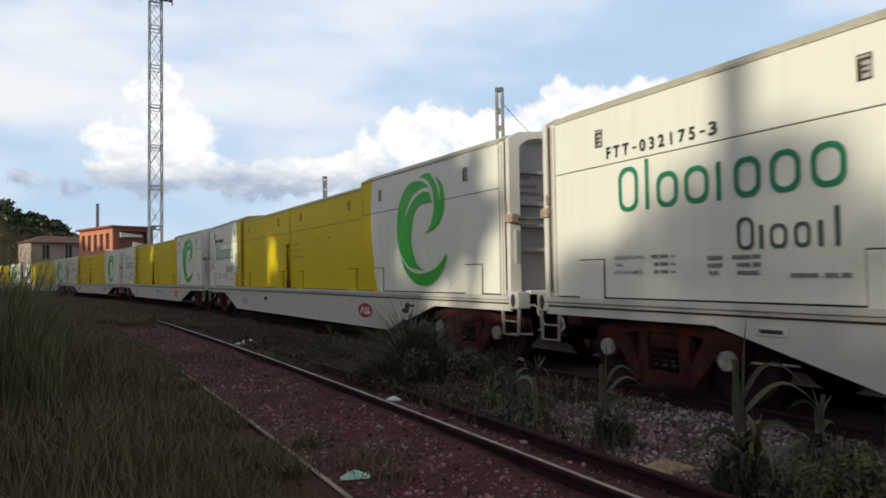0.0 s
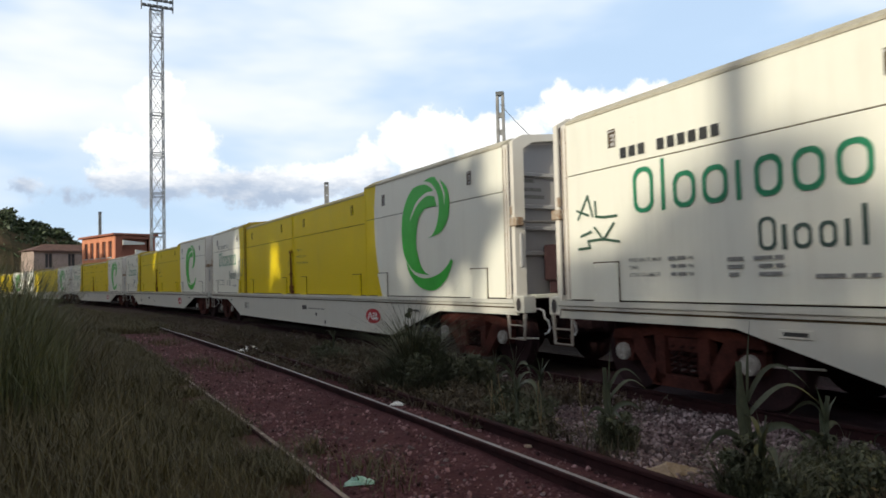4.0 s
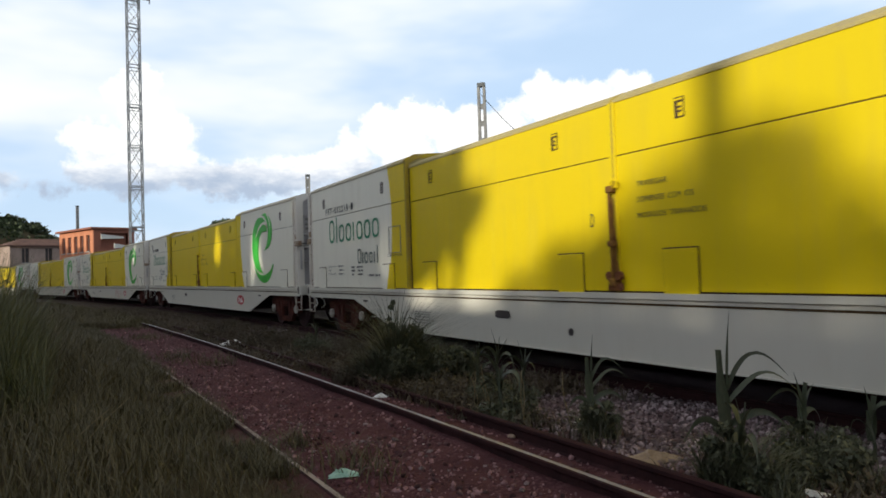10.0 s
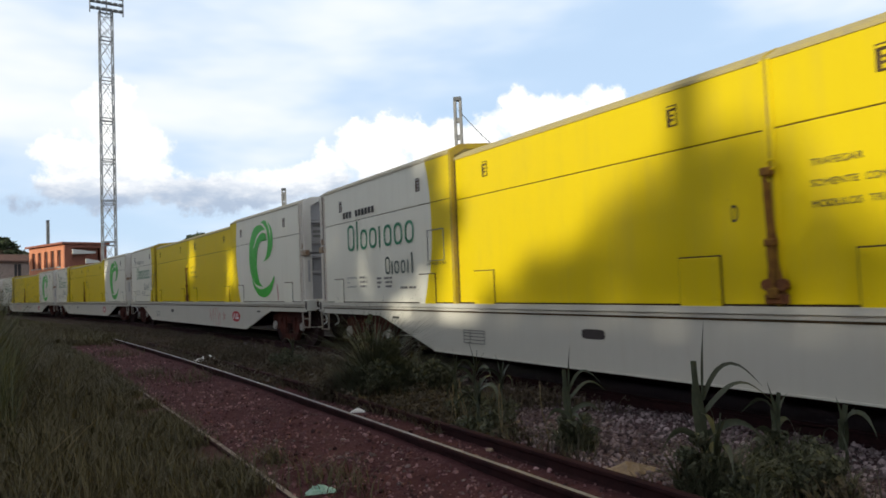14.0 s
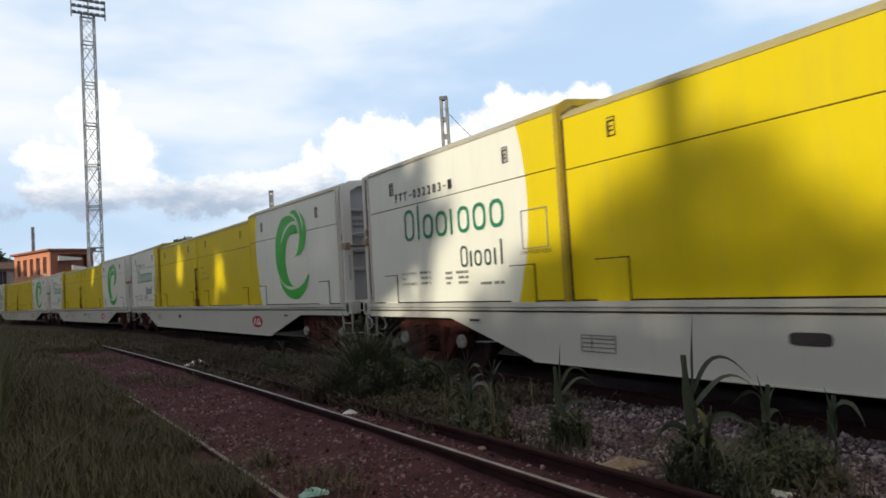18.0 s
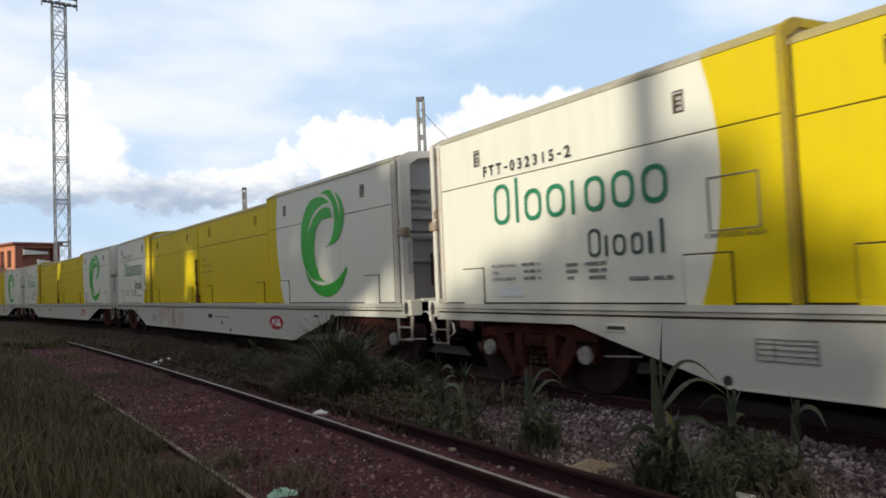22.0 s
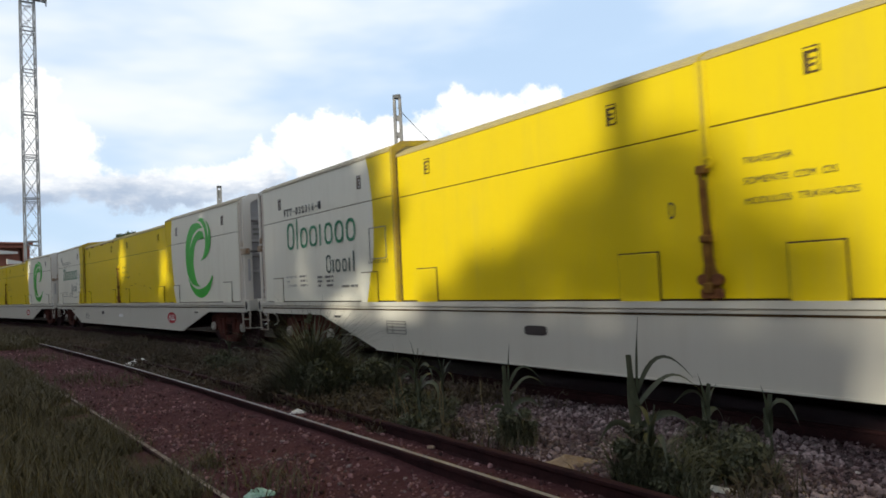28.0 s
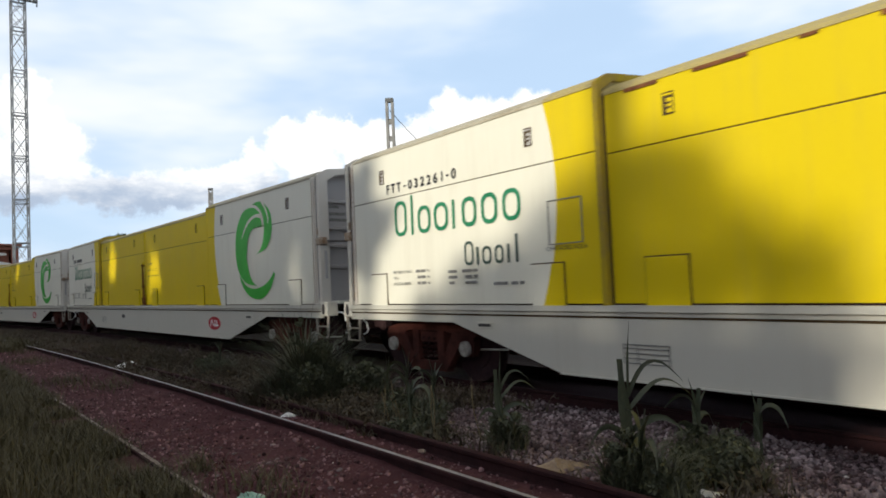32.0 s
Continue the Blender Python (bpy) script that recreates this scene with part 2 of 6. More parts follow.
M["leaf"] = plain("weed_leaf", (0.04, 0.065, 0.02), (0.07, 0.095, 0.03), 0.6, 3.0, 20.0, vary=0.2)
M["corn"] = plain("maize_leaf", (0.040, 0.050, 0.027), (0.070, 0.076, 0.044), 0.5, 4.0, 30.0, vary=0.15)
M["dry"] = plain("dry_stalk", (0.15, 0.12, 0.07), (0.24, 0.195, 0.12), 0.8)
M["tree_leaf"] = plain("tree_leaf", (0.024, 0.038, 0.012), (0.05, 0.066, 0.022), 0.6, 1.0, 8.0)
M["hill"] = plain("overgrown_hillside", (0.030, 0.040, 0.016), (0.085, 0.058, 0.036), 0.95, 0.12, 1.2)
M["bark"] = plain("bark", (0.09, 0.065, 0.045), (0.15, 0.115, 0.085), 0.9)
M["galvanised"] = plain("weathered_galvanised_steel", (0.17, 0.182, 0.20), (0.25, 0.265, 0.285), 0.6, 2.0, 20.0, 0.4)
M["lamp_dark"] = plain("floodlight_housing", (0.05, 0.055, 0.06), (0.08, 0.085, 0.09), 0.5)
M["concrete"] = plain("weathered_concrete", (0.30, 0.29, 0.27), (0.42, 0.41, 0.38), 0.9, 2.0, 18.0)
M["pole"] = plain("grey_pole_concrete", (0.19, 0.19, 0.19), (0.29, 0.285, 0.275), 0.9, 2.0, 18.0)
M["brick"] = plain("orange_brick", (0.60, 0.25, 0.14), (0.50, 0.20, 0.115), 0.85, 1.5, 12.0)
# the same brick with shade put into its colour; frames and roof share it
M["brick_dark"] = plain("shaded_brick_tone", (0.31, 0.125, 0.085), (0.25, 0.10, 0.07), 0.9, 1.5, 12.0)
M["plaster"] = plain("stained_pale_plaster", (0.42, 0.32, 0.27), (0.31, 0.235, 0.20), 0.9, 0.6, 6.0)
M["tile"] = plain("clay_roof_tile", (0.17, 0.10, 0.08), (0.11, 0.07, 0.06), 0.9, 1.0, 9.0)
M["void"] = plain("dark_opening", (0.03, 0.025, 0.025), (0.05, 0.04, 0.04), 0.6)
M["pale"] = plain("pale_awning", (0.70, 0.68, 0.62), (0.60, 0.58, 0.53), 0.7)
M["plastic"] = plain("white_plastic", (0.76, 0.75, 0.73), (0.88, 0.87, 0.85), 0.45, 8.0)
M["green_plastic"] = plain("pale_green_plastic", (0.22, 0.42, 0.33), (0.42, 0.60, 0.50), 0.4, 8.0)
M["pale_stone"] = plain("pale_broken_stone", (0.30, 0.26, 0.25), (0.50, 0.46, 0.44), 0.9, 4.0, 30.0, vary=0.3)
M["single_stone"] = plain("broken_ballast_stone", (0.105, 0.072, 0.076), (0.24, 0.188, 0.190), 0.95, 2.0, 18.0, vary=0.45)
M["slab"] = plain("buff_stone_slab", (0.25, 0.185, 0.135), (0.35, 0.27, 0.20), 0.95, 4.0, 30.0)
M["graffiti"] = plain("faded_red_spray", (0.50, 0.24, 0.20), (0.58, 0.36, 0.32), 0.7, 3.0)
M["graffiti_dark"] = plain("dark_green_spray", (0.03, 0.09, 0.05), (0.06, 0.11, 0.08), 0.7, 3.0)


def isle(mat, low=0.45, high=1.6):
    """Shade each separate blade or stone a little differently."""
    t = mat.node_tree
    b = t.nodes["Principled BSDF"]
    link = b.inputs["Base Color"].links[0]
    hs = t.nodes.new("ShaderNodeHueSaturation")
    src = link.from_socket
    t.links.new(src, hs.inputs["Color"])
    rnd = t.nodes.new("ShaderNodeNewGeometry").outputs["Random Per Island"]
    t.links.new(span(t, rnd, 0, 1, low, high, False), hs.inputs["Value"])
    t.links.new(hs.outputs[0], b.inputs["Base Color"])
    return mat


M["grass"] = isle(plain("tall_grass", (0.058, 0.050, 0.018), (0.098, 0.079, 0.034), 0.6, 0.5, 6.0), 0.78, 1.22)
M["crest_grass"] = isle(plain("green_crest_grass", (0.066, 0.074, 0.026), (0.110, 0.108, 0.048), 0.6, 0.5, 6.0), 0.7, 1.3)
M["stones"] = isle(plain("loose_ballast", (0.082, 0.037, 0.041), (0.185, 0.112, 0.115), 0.95, 2.0, 25.0), 0.3, 2.2)
M["grey_stones"] = isle(plain("grey_ballast", (0.105, 0.072, 0.077), (0.25, 0.200, 0.205), 0.95, 2.0, 25.0), 0.3, 2.0)
M["under"] = isle(plain("low_weeds", (0.048, 0.038, 0.020), (0.080, 0.056, 0.034), 0.65, 0.6, 8.0), 0.75, 1.25)
M["herb"] = isle(plain("grey_green_weed_leaf", (0.056, 0.064, 0.034), (0.100, 0.102, 0.062), 0.6, 0.9, 9.0), 0.65, 1.35)
isle(M["tree_leaf"])

# ---- mesh helpers ----
def part(name, bm, material, parent=None, label="", smooth=False):
    """Link a bmesh as one mesh object under a thing or a part."""
    me = bpy.data.meshes.new(name)
    bm.to_mesh(me)
    bm.free()
    mats = material if isinstance(material, (list, tuple)) else [material]
    for m in mats:
        me.materials.append(m)
    if smooth:
        me.polygons.foreach_set("use_smooth", [True] * len(me.polygons))
    ob = new(name, me)
    if parent is not None:
        ob.parent = parent
    if label:
        tagged(ob, label)
    return ob


def raw(name, verts, faces, material, parent=None):
    me = bpy.data.meshes.new(name)
    me.from_pydata(verts, [], faces)
    me.materials.append(material)
    ob = new(name, me)
    if parent is not None:
        ob.parent = parent
    return ob


def box(bm, x0, x1, y0, y1, z0, z1, mat=0, bevel=0.0):
    v = [bm.verts.new((x, y, z)) for x in (x0, x1) for y in (y0, y1) for z in (z0, z1)]
    fs = [bm.faces.new([v[i] for i in q]) for q in ((0, 1, 3, 2), (4, 6, 7, 5), (0, 4, 5, 1), (2, 3, 7, 6), (0, 2, 6, 4), (1, 5, 7, 3))]
    for f in fs:
        f.material_index = mat
    if bevel:
        edges = {e for f in fs for e in f.edges}
        bmesh.ops.bevel(bm, geom=list(edges), offset=bevel, segments=1, affect="EDGES", material=-1)
    return bm


def cube(*a, bevel=0.0):
    return box(bmesh.new(), *a, bevel=bevel)


def bar(bm, a, b, r, n=8, mat=0, r2=None):
    """A round bar from a to b."""
    a, b = Vector(a), Vector(b)
    w = (b - a).normalized()
    u = w.orthogonal().normalized()
    s = w.cross(u)
    rings = []
    for p, q in ((a, r), (b, r if r2 is None else r2)):
        rings.append([bm.verts.new(p + (u * math.cos(k) + s * math.sin(k)) * q) for k in (2 * math.pi * i / n for i in range(n))])
    for i in range(n):
        bm.faces.new([rings[0][i], rings[0][(i + 1) % n], rings[1][(i + 1) % n], rings[1][i]]).material_index = mat
    bm.faces.new(rings[0][::-1]).material_index = mat
    bm.faces.new(rings[1]).material_index = mat
    return bm


def tube(bm, pts, r, n=6, mat=0):
    """One continuous round tube through the points."""
    pts = [Vector(p) for p in pts]
    rings = []
    for k, p in enumerate(pts):
        d = (pts[min(k + 1, len(pts) - 1)] - pts[max(k - 1, 0)]).normalized()
        u = d.cross(Vector((1, 0, 0)) if abs(d.x) < 0.9 else Vector((0, 0, 1))).normalized()
        w = d.cross(u)
        rings.append([bm.verts.new(p + (u * math.cos(a) + w * math.sin(a)) * r) for a in (2 * math.pi * j / n for j in range(n))])
    for a, b in zip(rings, rings[1:]):
        for j in range(n):
            bm.faces.new([a[j], a[(j + 1) % n], b[(j + 1) % n], b[j]]).material_index = mat
    bm.faces.new(rings[0]).material_index = mat
    bm.faces.new(rings[-1][::-1]).material_index = mat
    bmesh.ops.recalc_face_normals(bm, faces=bm.faces)
    return bm


def prism(bm, prof, y0, y1, mats=None):
    """A closed profile of (x, z), drawn out along y."""
    a = [bm.verts.new((x, y0, z)) for x, z in prof]
    b = [bm.verts.new((x, y1, z)) for x, z in prof]
    n = len(prof)
    for i in range(n):
        f = bm.faces.new([a[i], a[(i + 1) % n], b[(i + 1) % n], b[i]])
        f.material_index = mats[i] if mats else 0
    bm.faces.new(a[::-1])
    bm.faces.new(b)
    bmesh.ops.recalc_face_normals(bm, faces=bm.faces)
    return bm


def plate(bm, poly, x0, x1, mat=0):
    """A polygon of (y, z), drawn out across the track from x0 to x1."""
    a = [bm.verts.new((x0, y, z)) for y, z in poly]
    b = [bm.verts.new((x1, y, z)) for y, z in poly]
    n = len(poly)
    fs = [bm.faces.new([a[i], a[(i + 1) % n], b[(i + 1) % n], b[i]]) for i in range(n)]
    fs += [bm.faces.new(a[::-1]), bm.faces.new(b)]
    for f in fs:
        f.material_index = mat
    bmesh.ops.recalc_face_normals(bm, faces=fs)
    return bm


# ---- the plan: both tracks bend gently to the left ----
R = 414.66
XC = 7.294                     # centre of the train's track
NEAR = (1.64, 3.24)            # the two rails of the near track
LW = 23.70                     # wagon pitch over couplers


def on_track(x, s):
    """The place s metres along a line that starts x metres to the right, and its heading."""
    if s <= 0:
        return Vector((x, s, 0)), 0.0
    a = s / R
    return Vector((x - (R + 0) * (1 - math.cos(a)), R * math.sin(a), 0)), a


def on_line(x, s):
    """The same for the train's own track, whose bend tightens slowly with the distance."""
    if s <= 0:
        return Vector((x, s, 0)), 0.0
    a = s / 508.3 + 5.64e-6 * s * s
    return Vector((x - s * s / 1016.6 - 1.88e-6 * s ** 3, s - s ** 3 / 1550000.0, 0)), a


def bend(y):
    return y * y / (2 * R) if y > 0 else 0.0


def ground_z(x, y):
    """Height of the ground under the rail tops: bed of the tracks, a grassy bank to the left."""
    c = x + bend(y)
    z = -0.16
    if c < 1.55:
        k = min(1.0, max(0.0, (1.55 - c) / 5.5))
        far = min(1.0, max(0.0, (y - 2.0) / 16.0))
        z += (0.06 + 0.95 * far) * k * k * (3 - 2 * k) + 0.05 * min(1, (1.55 - c))
    elif 3.9 < c < 6.2:
        k = (c - 3.9) / 2.3
        z += -0.05 * math.sin(math.pi * k)
    elif c > 9.4:
        # low bank added beyond the train to block the bright view beneath it
        z += min(1.0, (c - 9.4) * 0.42)
    z += 0.075 * math.exp(-((c - 3.24) / 0.24) ** 2)
    z += 0.018 * noise.noise(Vector((x * 1.7, y * 1.7, 0))) + 0.03 * noise.noise(Vector((x * 0.4, y * 0.4, 3)))
    return z


def ground_mat():
    m, t, b, co = start_mat("trackside_ground")
    sep = t.nodes.new("ShaderNodeSeparateXYZ")
    join(t, co, sep.inputs[0])
    yy = calc(t, "MAXIMUM", sep.outputs[1], 0.0)
    c = calc(t, "ADD", sep.outputs[0], calc(t, "MULTIPLY", calc(t, "MULTIPLY", yy, yy), 1 / (2 * R)))
    wob = calc(t, "MULTIPLY", calc(t, "SUBTRACT", grain(t, co, 0.8, 4), 0.5), 1.2)
    c = calc(t, "ADD", c, wob)
    g1, g2 = grain(t, co, 2.2, 5, 0.65), grain(t, co, 38.0, 4, 0.7)
    vor = t.nodes.new("ShaderNodeTexVoronoi")
    vor.inputs["Scale"].default_value = 26.0
    join(t, co, vor.inputs["Vector"])
    soil = blend(t, span(t, g1, 0.35, 0.65), (0.068, 0.027, 0.030), (0.108, 0.046, 0.049))
    gravel = blend(t, span(t, vor.outputs["Distance"], 0.1, 0.6), (0.145, 0.070, 0.074), (0.062, 0.025, 0.029))
    grey = blend(t, span(t, vor.outputs["Distance"], 0.1, 0.6), (0.25, 0.190, 0.195), (0.085, 0.055, 0.060))
    gravel = blend(t, span(t, c, 4.1, 4.6), gravel, grey)
    bed = blend(t, calc(t, "MAXIMUM", span(t, grain(t, co, 1.3, 5, 0.7), 0.42, 0.62), span(t, c, 4.1, 4.7, 0.0, 0.85)), soil, gravel)
    # under the train the bed's colour carries the deep shade
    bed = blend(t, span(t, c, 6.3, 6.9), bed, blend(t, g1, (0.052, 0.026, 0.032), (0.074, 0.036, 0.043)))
    green = blend(t, span(t, g2, 0.3, 0.7), (0.036, 0.030, 0.014), (0.062, 0.047, 0.025))
    col = blend(t, span(t, c, 1.3, 1.75), green, bed)
    weedy = calc(t, "MULTIPLY", span(t, c, 3.7, 4.0), span(t, sep.outputs[1], 6.5, 12.0))
    col = blend(t, calc(t, "MULTIPLY", weedy, span(t, g1, 0.3, 0.6, 0.3, 0.9)), col, green)
    # beyond the train the shade is put into the ground colour
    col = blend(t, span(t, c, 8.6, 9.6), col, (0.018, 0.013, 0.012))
    b.inputs["Specular IOR Level"].default_value = 0.1
    finish(t, b, col, 0.95, calc(t, "ADD", calc(t, "MULTIPLY", vor.outputs["Distance"], 0.6), g2), 0.03)
    return m


def make_ground():
    xs = [-2500, -900, -300, -120, -60, -35, -22, -15] + [-11 + 0.5 * i for i in range(18)] + [-1.9 + 0.2 * i for i in range(60)] + [10.5, 12, 15, 20, 30, 45, 80, 160, 400, 1000, 2500]
    ys = [-2500, -800, -250, -90, -40, -20, -10, -5, -2, 0] + [0.4 + 0.25 * i for i in range(80)] + [21 + 1.0 * i for i in range(40)] + [62, 66, 72, 80, 90, 105, 125, 160, 220, 400, 1000, 2500, 4500]
    verts = [(x, y, ground_z(x, y)) for y in ys for x in xs]
    n = len(xs)
    faces = [(j * n + i, j * n + i + 1, (j + 1) * n + i + 1, (j + 1) * n + i) for j in range(len(ys) - 1) for i in range(n - 1)]
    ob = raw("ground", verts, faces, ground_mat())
    tagged(ob, "brown gravelly trackside soil rising to a grassy bank", "ground", kind="structure")
    ob.data.polygons.foreach_set("use_smooth", [True] * len(ob.data.polygons))


RAIL = [(-0.022, 0.0), (0.020, 0.0), (0.036, -0.008), (0.036, -0.035), (0.010, -0.048), (0.010, -0.125), (0.07, -0.148), (0.07, -0.16), (-0.07, -0.16), (-0.07, -0.148), (-0.010, -0.125), (-0.010, -0.048), (-0.036, -0.035), (-0.036, -0.008)]


def make_rail(name, x, label, shiny="rail_head", top=0.0, y0=-60, y1=150, line=on_track):
    bm = bmesh.new()
    rings = []
    steps = [y0 + (y1 - y0) * i / 140 for i in range(141)]
    for s in steps:
        p, a = line(x, s)
        wob = 0.006 * noise.noise(Vector((x, s * 0.3, 0)))
        rings.append([bm.verts.new((p.x + (u + wob) * math.cos(a), p.y + u * math.sin(a), w + top)) for u, w in RAIL])
    n = len(RAIL)
    for r0, r1 in zip(rings, rings[1:]):
        for i in range(n):
            f = bm.faces.new([r0[i], r1[i], r1[(i + 1) % n], r0[(i + 1) % n]])
            f.material_index = 0 if (shiny and i == 0) else 1
    bmesh.ops.recalc_face_normals(bm, faces=bm.faces)
    ob = part(name, bm, [M[shiny or "rail_side"], M["rail_side"]])
    return tagged(ob, label, "rail", "rails", "structure")


make_ground()
make_rail("rail", NEAR[0] + 0.12, "worn steel rail half buried in tall grass", "rail_old", -0.132)
make_rail("rail", NEAR[1], "worn steel rail with a shiny head on brown gravel")
make_rail("rail", 3.86, "rusty spare rail lying beside the near track", "", -0.035, -8, 24)
make_rail("rail", XC - 0.835, "rusty rail of the loaded track under the wagons", "rail_dark", -0.004, line=on_line)
make_rail("rail", XC + 0.835, "rusty rail of the loaded track under the wagons", "rail_dark", -0.004, line=on_line)

# ---- the freight wagons ----
HALF = 11.27


def profile(w, eave, crest, ridge, low=1.13):
    return [(-w, low), (-w, eave), (-w + 0.20, crest), (0, ridge), (w - 0.20, crest), (w, eave), (w, low)]


def word(body, size, material, name, parent, y, z, x=-1.316, label="", bold=0.0):
    """Flat lettering on the side that faces -x; it reads towards -y."""
    cu = bpy.data.curves.new("lettering", "FONT")
    cu.body, cu.size, cu.extrude, cu.offset = body, size, 0.0, bold
    tmp = bpy.data.objects.new("lettering", cu)
    scene.collection.objects.link(tmp)
    me = bpy.data.meshes.new_from_object(tmp)
    bpy.data.objects.remove(tmp)
    bpy.data.curves.remove(cu)
    me.transform(Matrix(((0, 0, -1, x), (-1, 0, 0, y), (0, 1, 0, z), (0, 0, 0, 1))))
    me.materials.clear()
    me.materials.append(material)
    ob = new(name, me)
    ob.parent = parent
    if label:
        tagged(ob, label)
    return ob


def word_wide(body, length, height, *a, **k):
    """Lettering stretched to a length and a capital height."""
    ob = word(body, 1.0, *a, **k)
    co = np.empty(len(ob.data.vertices) * 3)
    ob.data.vertices.foreach_get("co", co)
    co = co.reshape(-1, 3)
    y0, z0 = a[3], a[4]
    ys, zs = y0 - co[:, 1], co[:, 2] - z0
    co[:, 1] = y0 - (ys - ys.min()) * length / (ys.max() - ys.min())
    co[:, 2] = z0 + (zs - zs.min()) * height / (zs.max() - zs.min())
    ob.data.vertices.foreach_set("co", co.ravel())
    return ob


def ring(bm, u, v, w, h, s, x):
    """A rounded rectangular ring on the side; u grows towards -y."""
    outer, inner = [], []
    for half, rad, store in ((0.0, min(w, h) * 0.42, outer), (s, min(w, h) * 0.42 - s * 0.6, inner)):
        a, b = w / 2 - half, h / 2 - half
        r = max(0.01, min(rad, a, b))
        for k in range(24):
            g = 2 * math.pi * k / 24
            cx, cz = math.copysign(a - r, math.cos(g)), math.copysign(b - r, math.sin(g))
            store.append(bm.verts.new((x, -(u + w / 2 + cx + r * math.cos(g)), v + h / 2 + cz + r * math.sin(g))))
    for k in range(24):
        bm.faces.new([outer[k], outer[(k + 1) % 24], inner[(k + 1) % 24], inner[k]])


def flat(bm, y0, y1, z0, z1, x):
    bm.faces.new([bm.verts.new(p) for p in ((x, y0, z0), (x, y1, z0), (x, y1, z1), (x, y0, z1))])
    return bm


def run_through(knots, n):
    """n + 1 points of a smooth curve through the knots (Catmull-Rom), even in knots."""
    k = [Vector(p) for p in knots]
    k = [k[0] * 2 - k[1]] + k + [k[-1] * 2 - k[-2]]
    out = []
    for i in range(n + 1):
        g = min(i / n * (len(knots) - 1), len(knots) - 1 - 1e-6)
        j, f = int(g), g - int(g)
        a, b, c, d = k[j:j + 4]
        out.append(0.5 * (2 * b + (c - a) * f + (2 * a - 5 * b + 4 * c - d) * f * f + (3 * b - a - 3 * c + d) * f ** 3))
    return out


def ribbon(outer, inner, x, y_left, z_low, w, h):
    """A painted ribbon between two smooth curves, in shares of the emblem's size."""
    bm = bmesh.new()
    rows = [[bm.verts.new((x, y_left - p.x * w, z_low + p.y * h)) for p in pair] for pair in zip(run_through(outer, 44), run_through(inner, 44))]
    for p, q in zip(rows, rows[1:]):
        bm.faces.new([p[0], q[0], q[1], p[1]])
    bmesh.ops.remove_doubles(bm, verts=bm.verts, dist=1e-5)
    return bm


def emblem(parent):
    """The green swirl: a bow, a foot and a hook, with two thin slits."""
    size = dict(y_left=-7.36, z_low=1.265, w=2.03, h=2.13)
    for name, outer, inner in (
            ("emblem_bow", ((0.66, 0.89), (0.5, 0.95), (0.24, 0.93), (0.05, 0.76), (0.0, 0.56), (0.02, 0.4), (0.09, 0.28), (0.27, 0.17), (0.57, 0.13)), ((0.73, 0.73), (0.68, 0.735), (0.5, 0.73), (0.37, 0.65), (0.31, 0.48), (0.32, 0.36), (0.39, 0.23), (0.47, 0.165), (0.57, 0.13))),
            ("emblem_foot", ((0.08, 0.27), (0.18, 0.13), (0.39, 0.02), (0.65, 0.0), (0.87, 0.09), (1.0, 0.24)), ((0.08, 0.27), (0.25, 0.15), (0.48, 0.105), (0.74, 0.14), (0.9, 0.21), (0.97, 0.27))),
            ("emblem_hook", ((0.49, 0.98), (0.63, 1.0), (0.77, 0.97), (0.92, 0.87), (0.96, 0.72), (0.91, 0.59), (0.78, 0.50), (0.55, 0.46)), ((0.49, 0.98), (0.62, 0.95), (0.74, 0.85), (0.77, 0.72), (0.74, 0.60), (0.69, 0.53), (0.63, 0.485), (0.55, 0.46)))):
        part(name, ribbon(outer, inner, -1.3165, **size), M["emblem"], parent, "bright green painted bow")
    for outer, inner in ((((0.70, 0.87), (0.53, 0.87), (0.34, 0.81), (0.22, 0.7), (0.19, 0.65)), ((0.71, 0.82), (0.54, 0.84), (0.36, 0.78), (0.24, 0.69), (0.195, 0.645))),
                         (((0.77, 0.985), (0.84, 0.9), (0.885, 0.82), (0.87, 0.73)), ((0.71, 0.985), (0.81, 0.9), (0.86, 0.81), (0.87, 0.73)))):
        part("emblem_slit", ribbon(outer, inner, -1.3195, **size), M["white"], parent, "thin white slit in the emblem")


def wordmark(parent):
    """The brand's lettering as plain rings and bars of its size."""
    x, u0, z0, s = -1.3165, -9.74, 2.20, 0.055
    for u, w, h in ((0.0, 0.34, 0.55), (0.46, 0.058, 0.60), (0.64, 0.33, 0.41), (1.06, 0.34, 0.41), (1.50, 0.058, 0.41), (1.72, 0.32, 0.41), (2.14, 0.33, 0.41), (2.57, 0.34, 0.41)):
        bm = bmesh.new()
        if w < 0.1:
            flat(bm, -(u0 + u + w), -(u0 + u), z0, z0 + h, x)
        else:
            ring(bm, u0 + u, z0, w, h, s, x)
        part("wordmark_stroke", bm, M["word"], parent, "green painted stroke")
    u0, z0, s = -8.00, 1.67, 0.036
    for u, w, h in ((0.0, 0.20, 0.33), (0.26, 0.05, 0.24), (0.38, 0.19, 0.24), (0.64, 0.17, 0.24), (0.88, 0.05, 0.24), (1.04, 0.05, 0.36)):
        bm = bmesh.new()
        if w < 0.1:
            flat(bm, -(u0 + u + w), -(u0 + u), z0, z0 + h, x)
        else:
            ring(bm, u0 + u, z0, w, h, s, x)
        part("wordmark_stroke", bm, M["grey_word"], parent, "grey-green painted stroke")


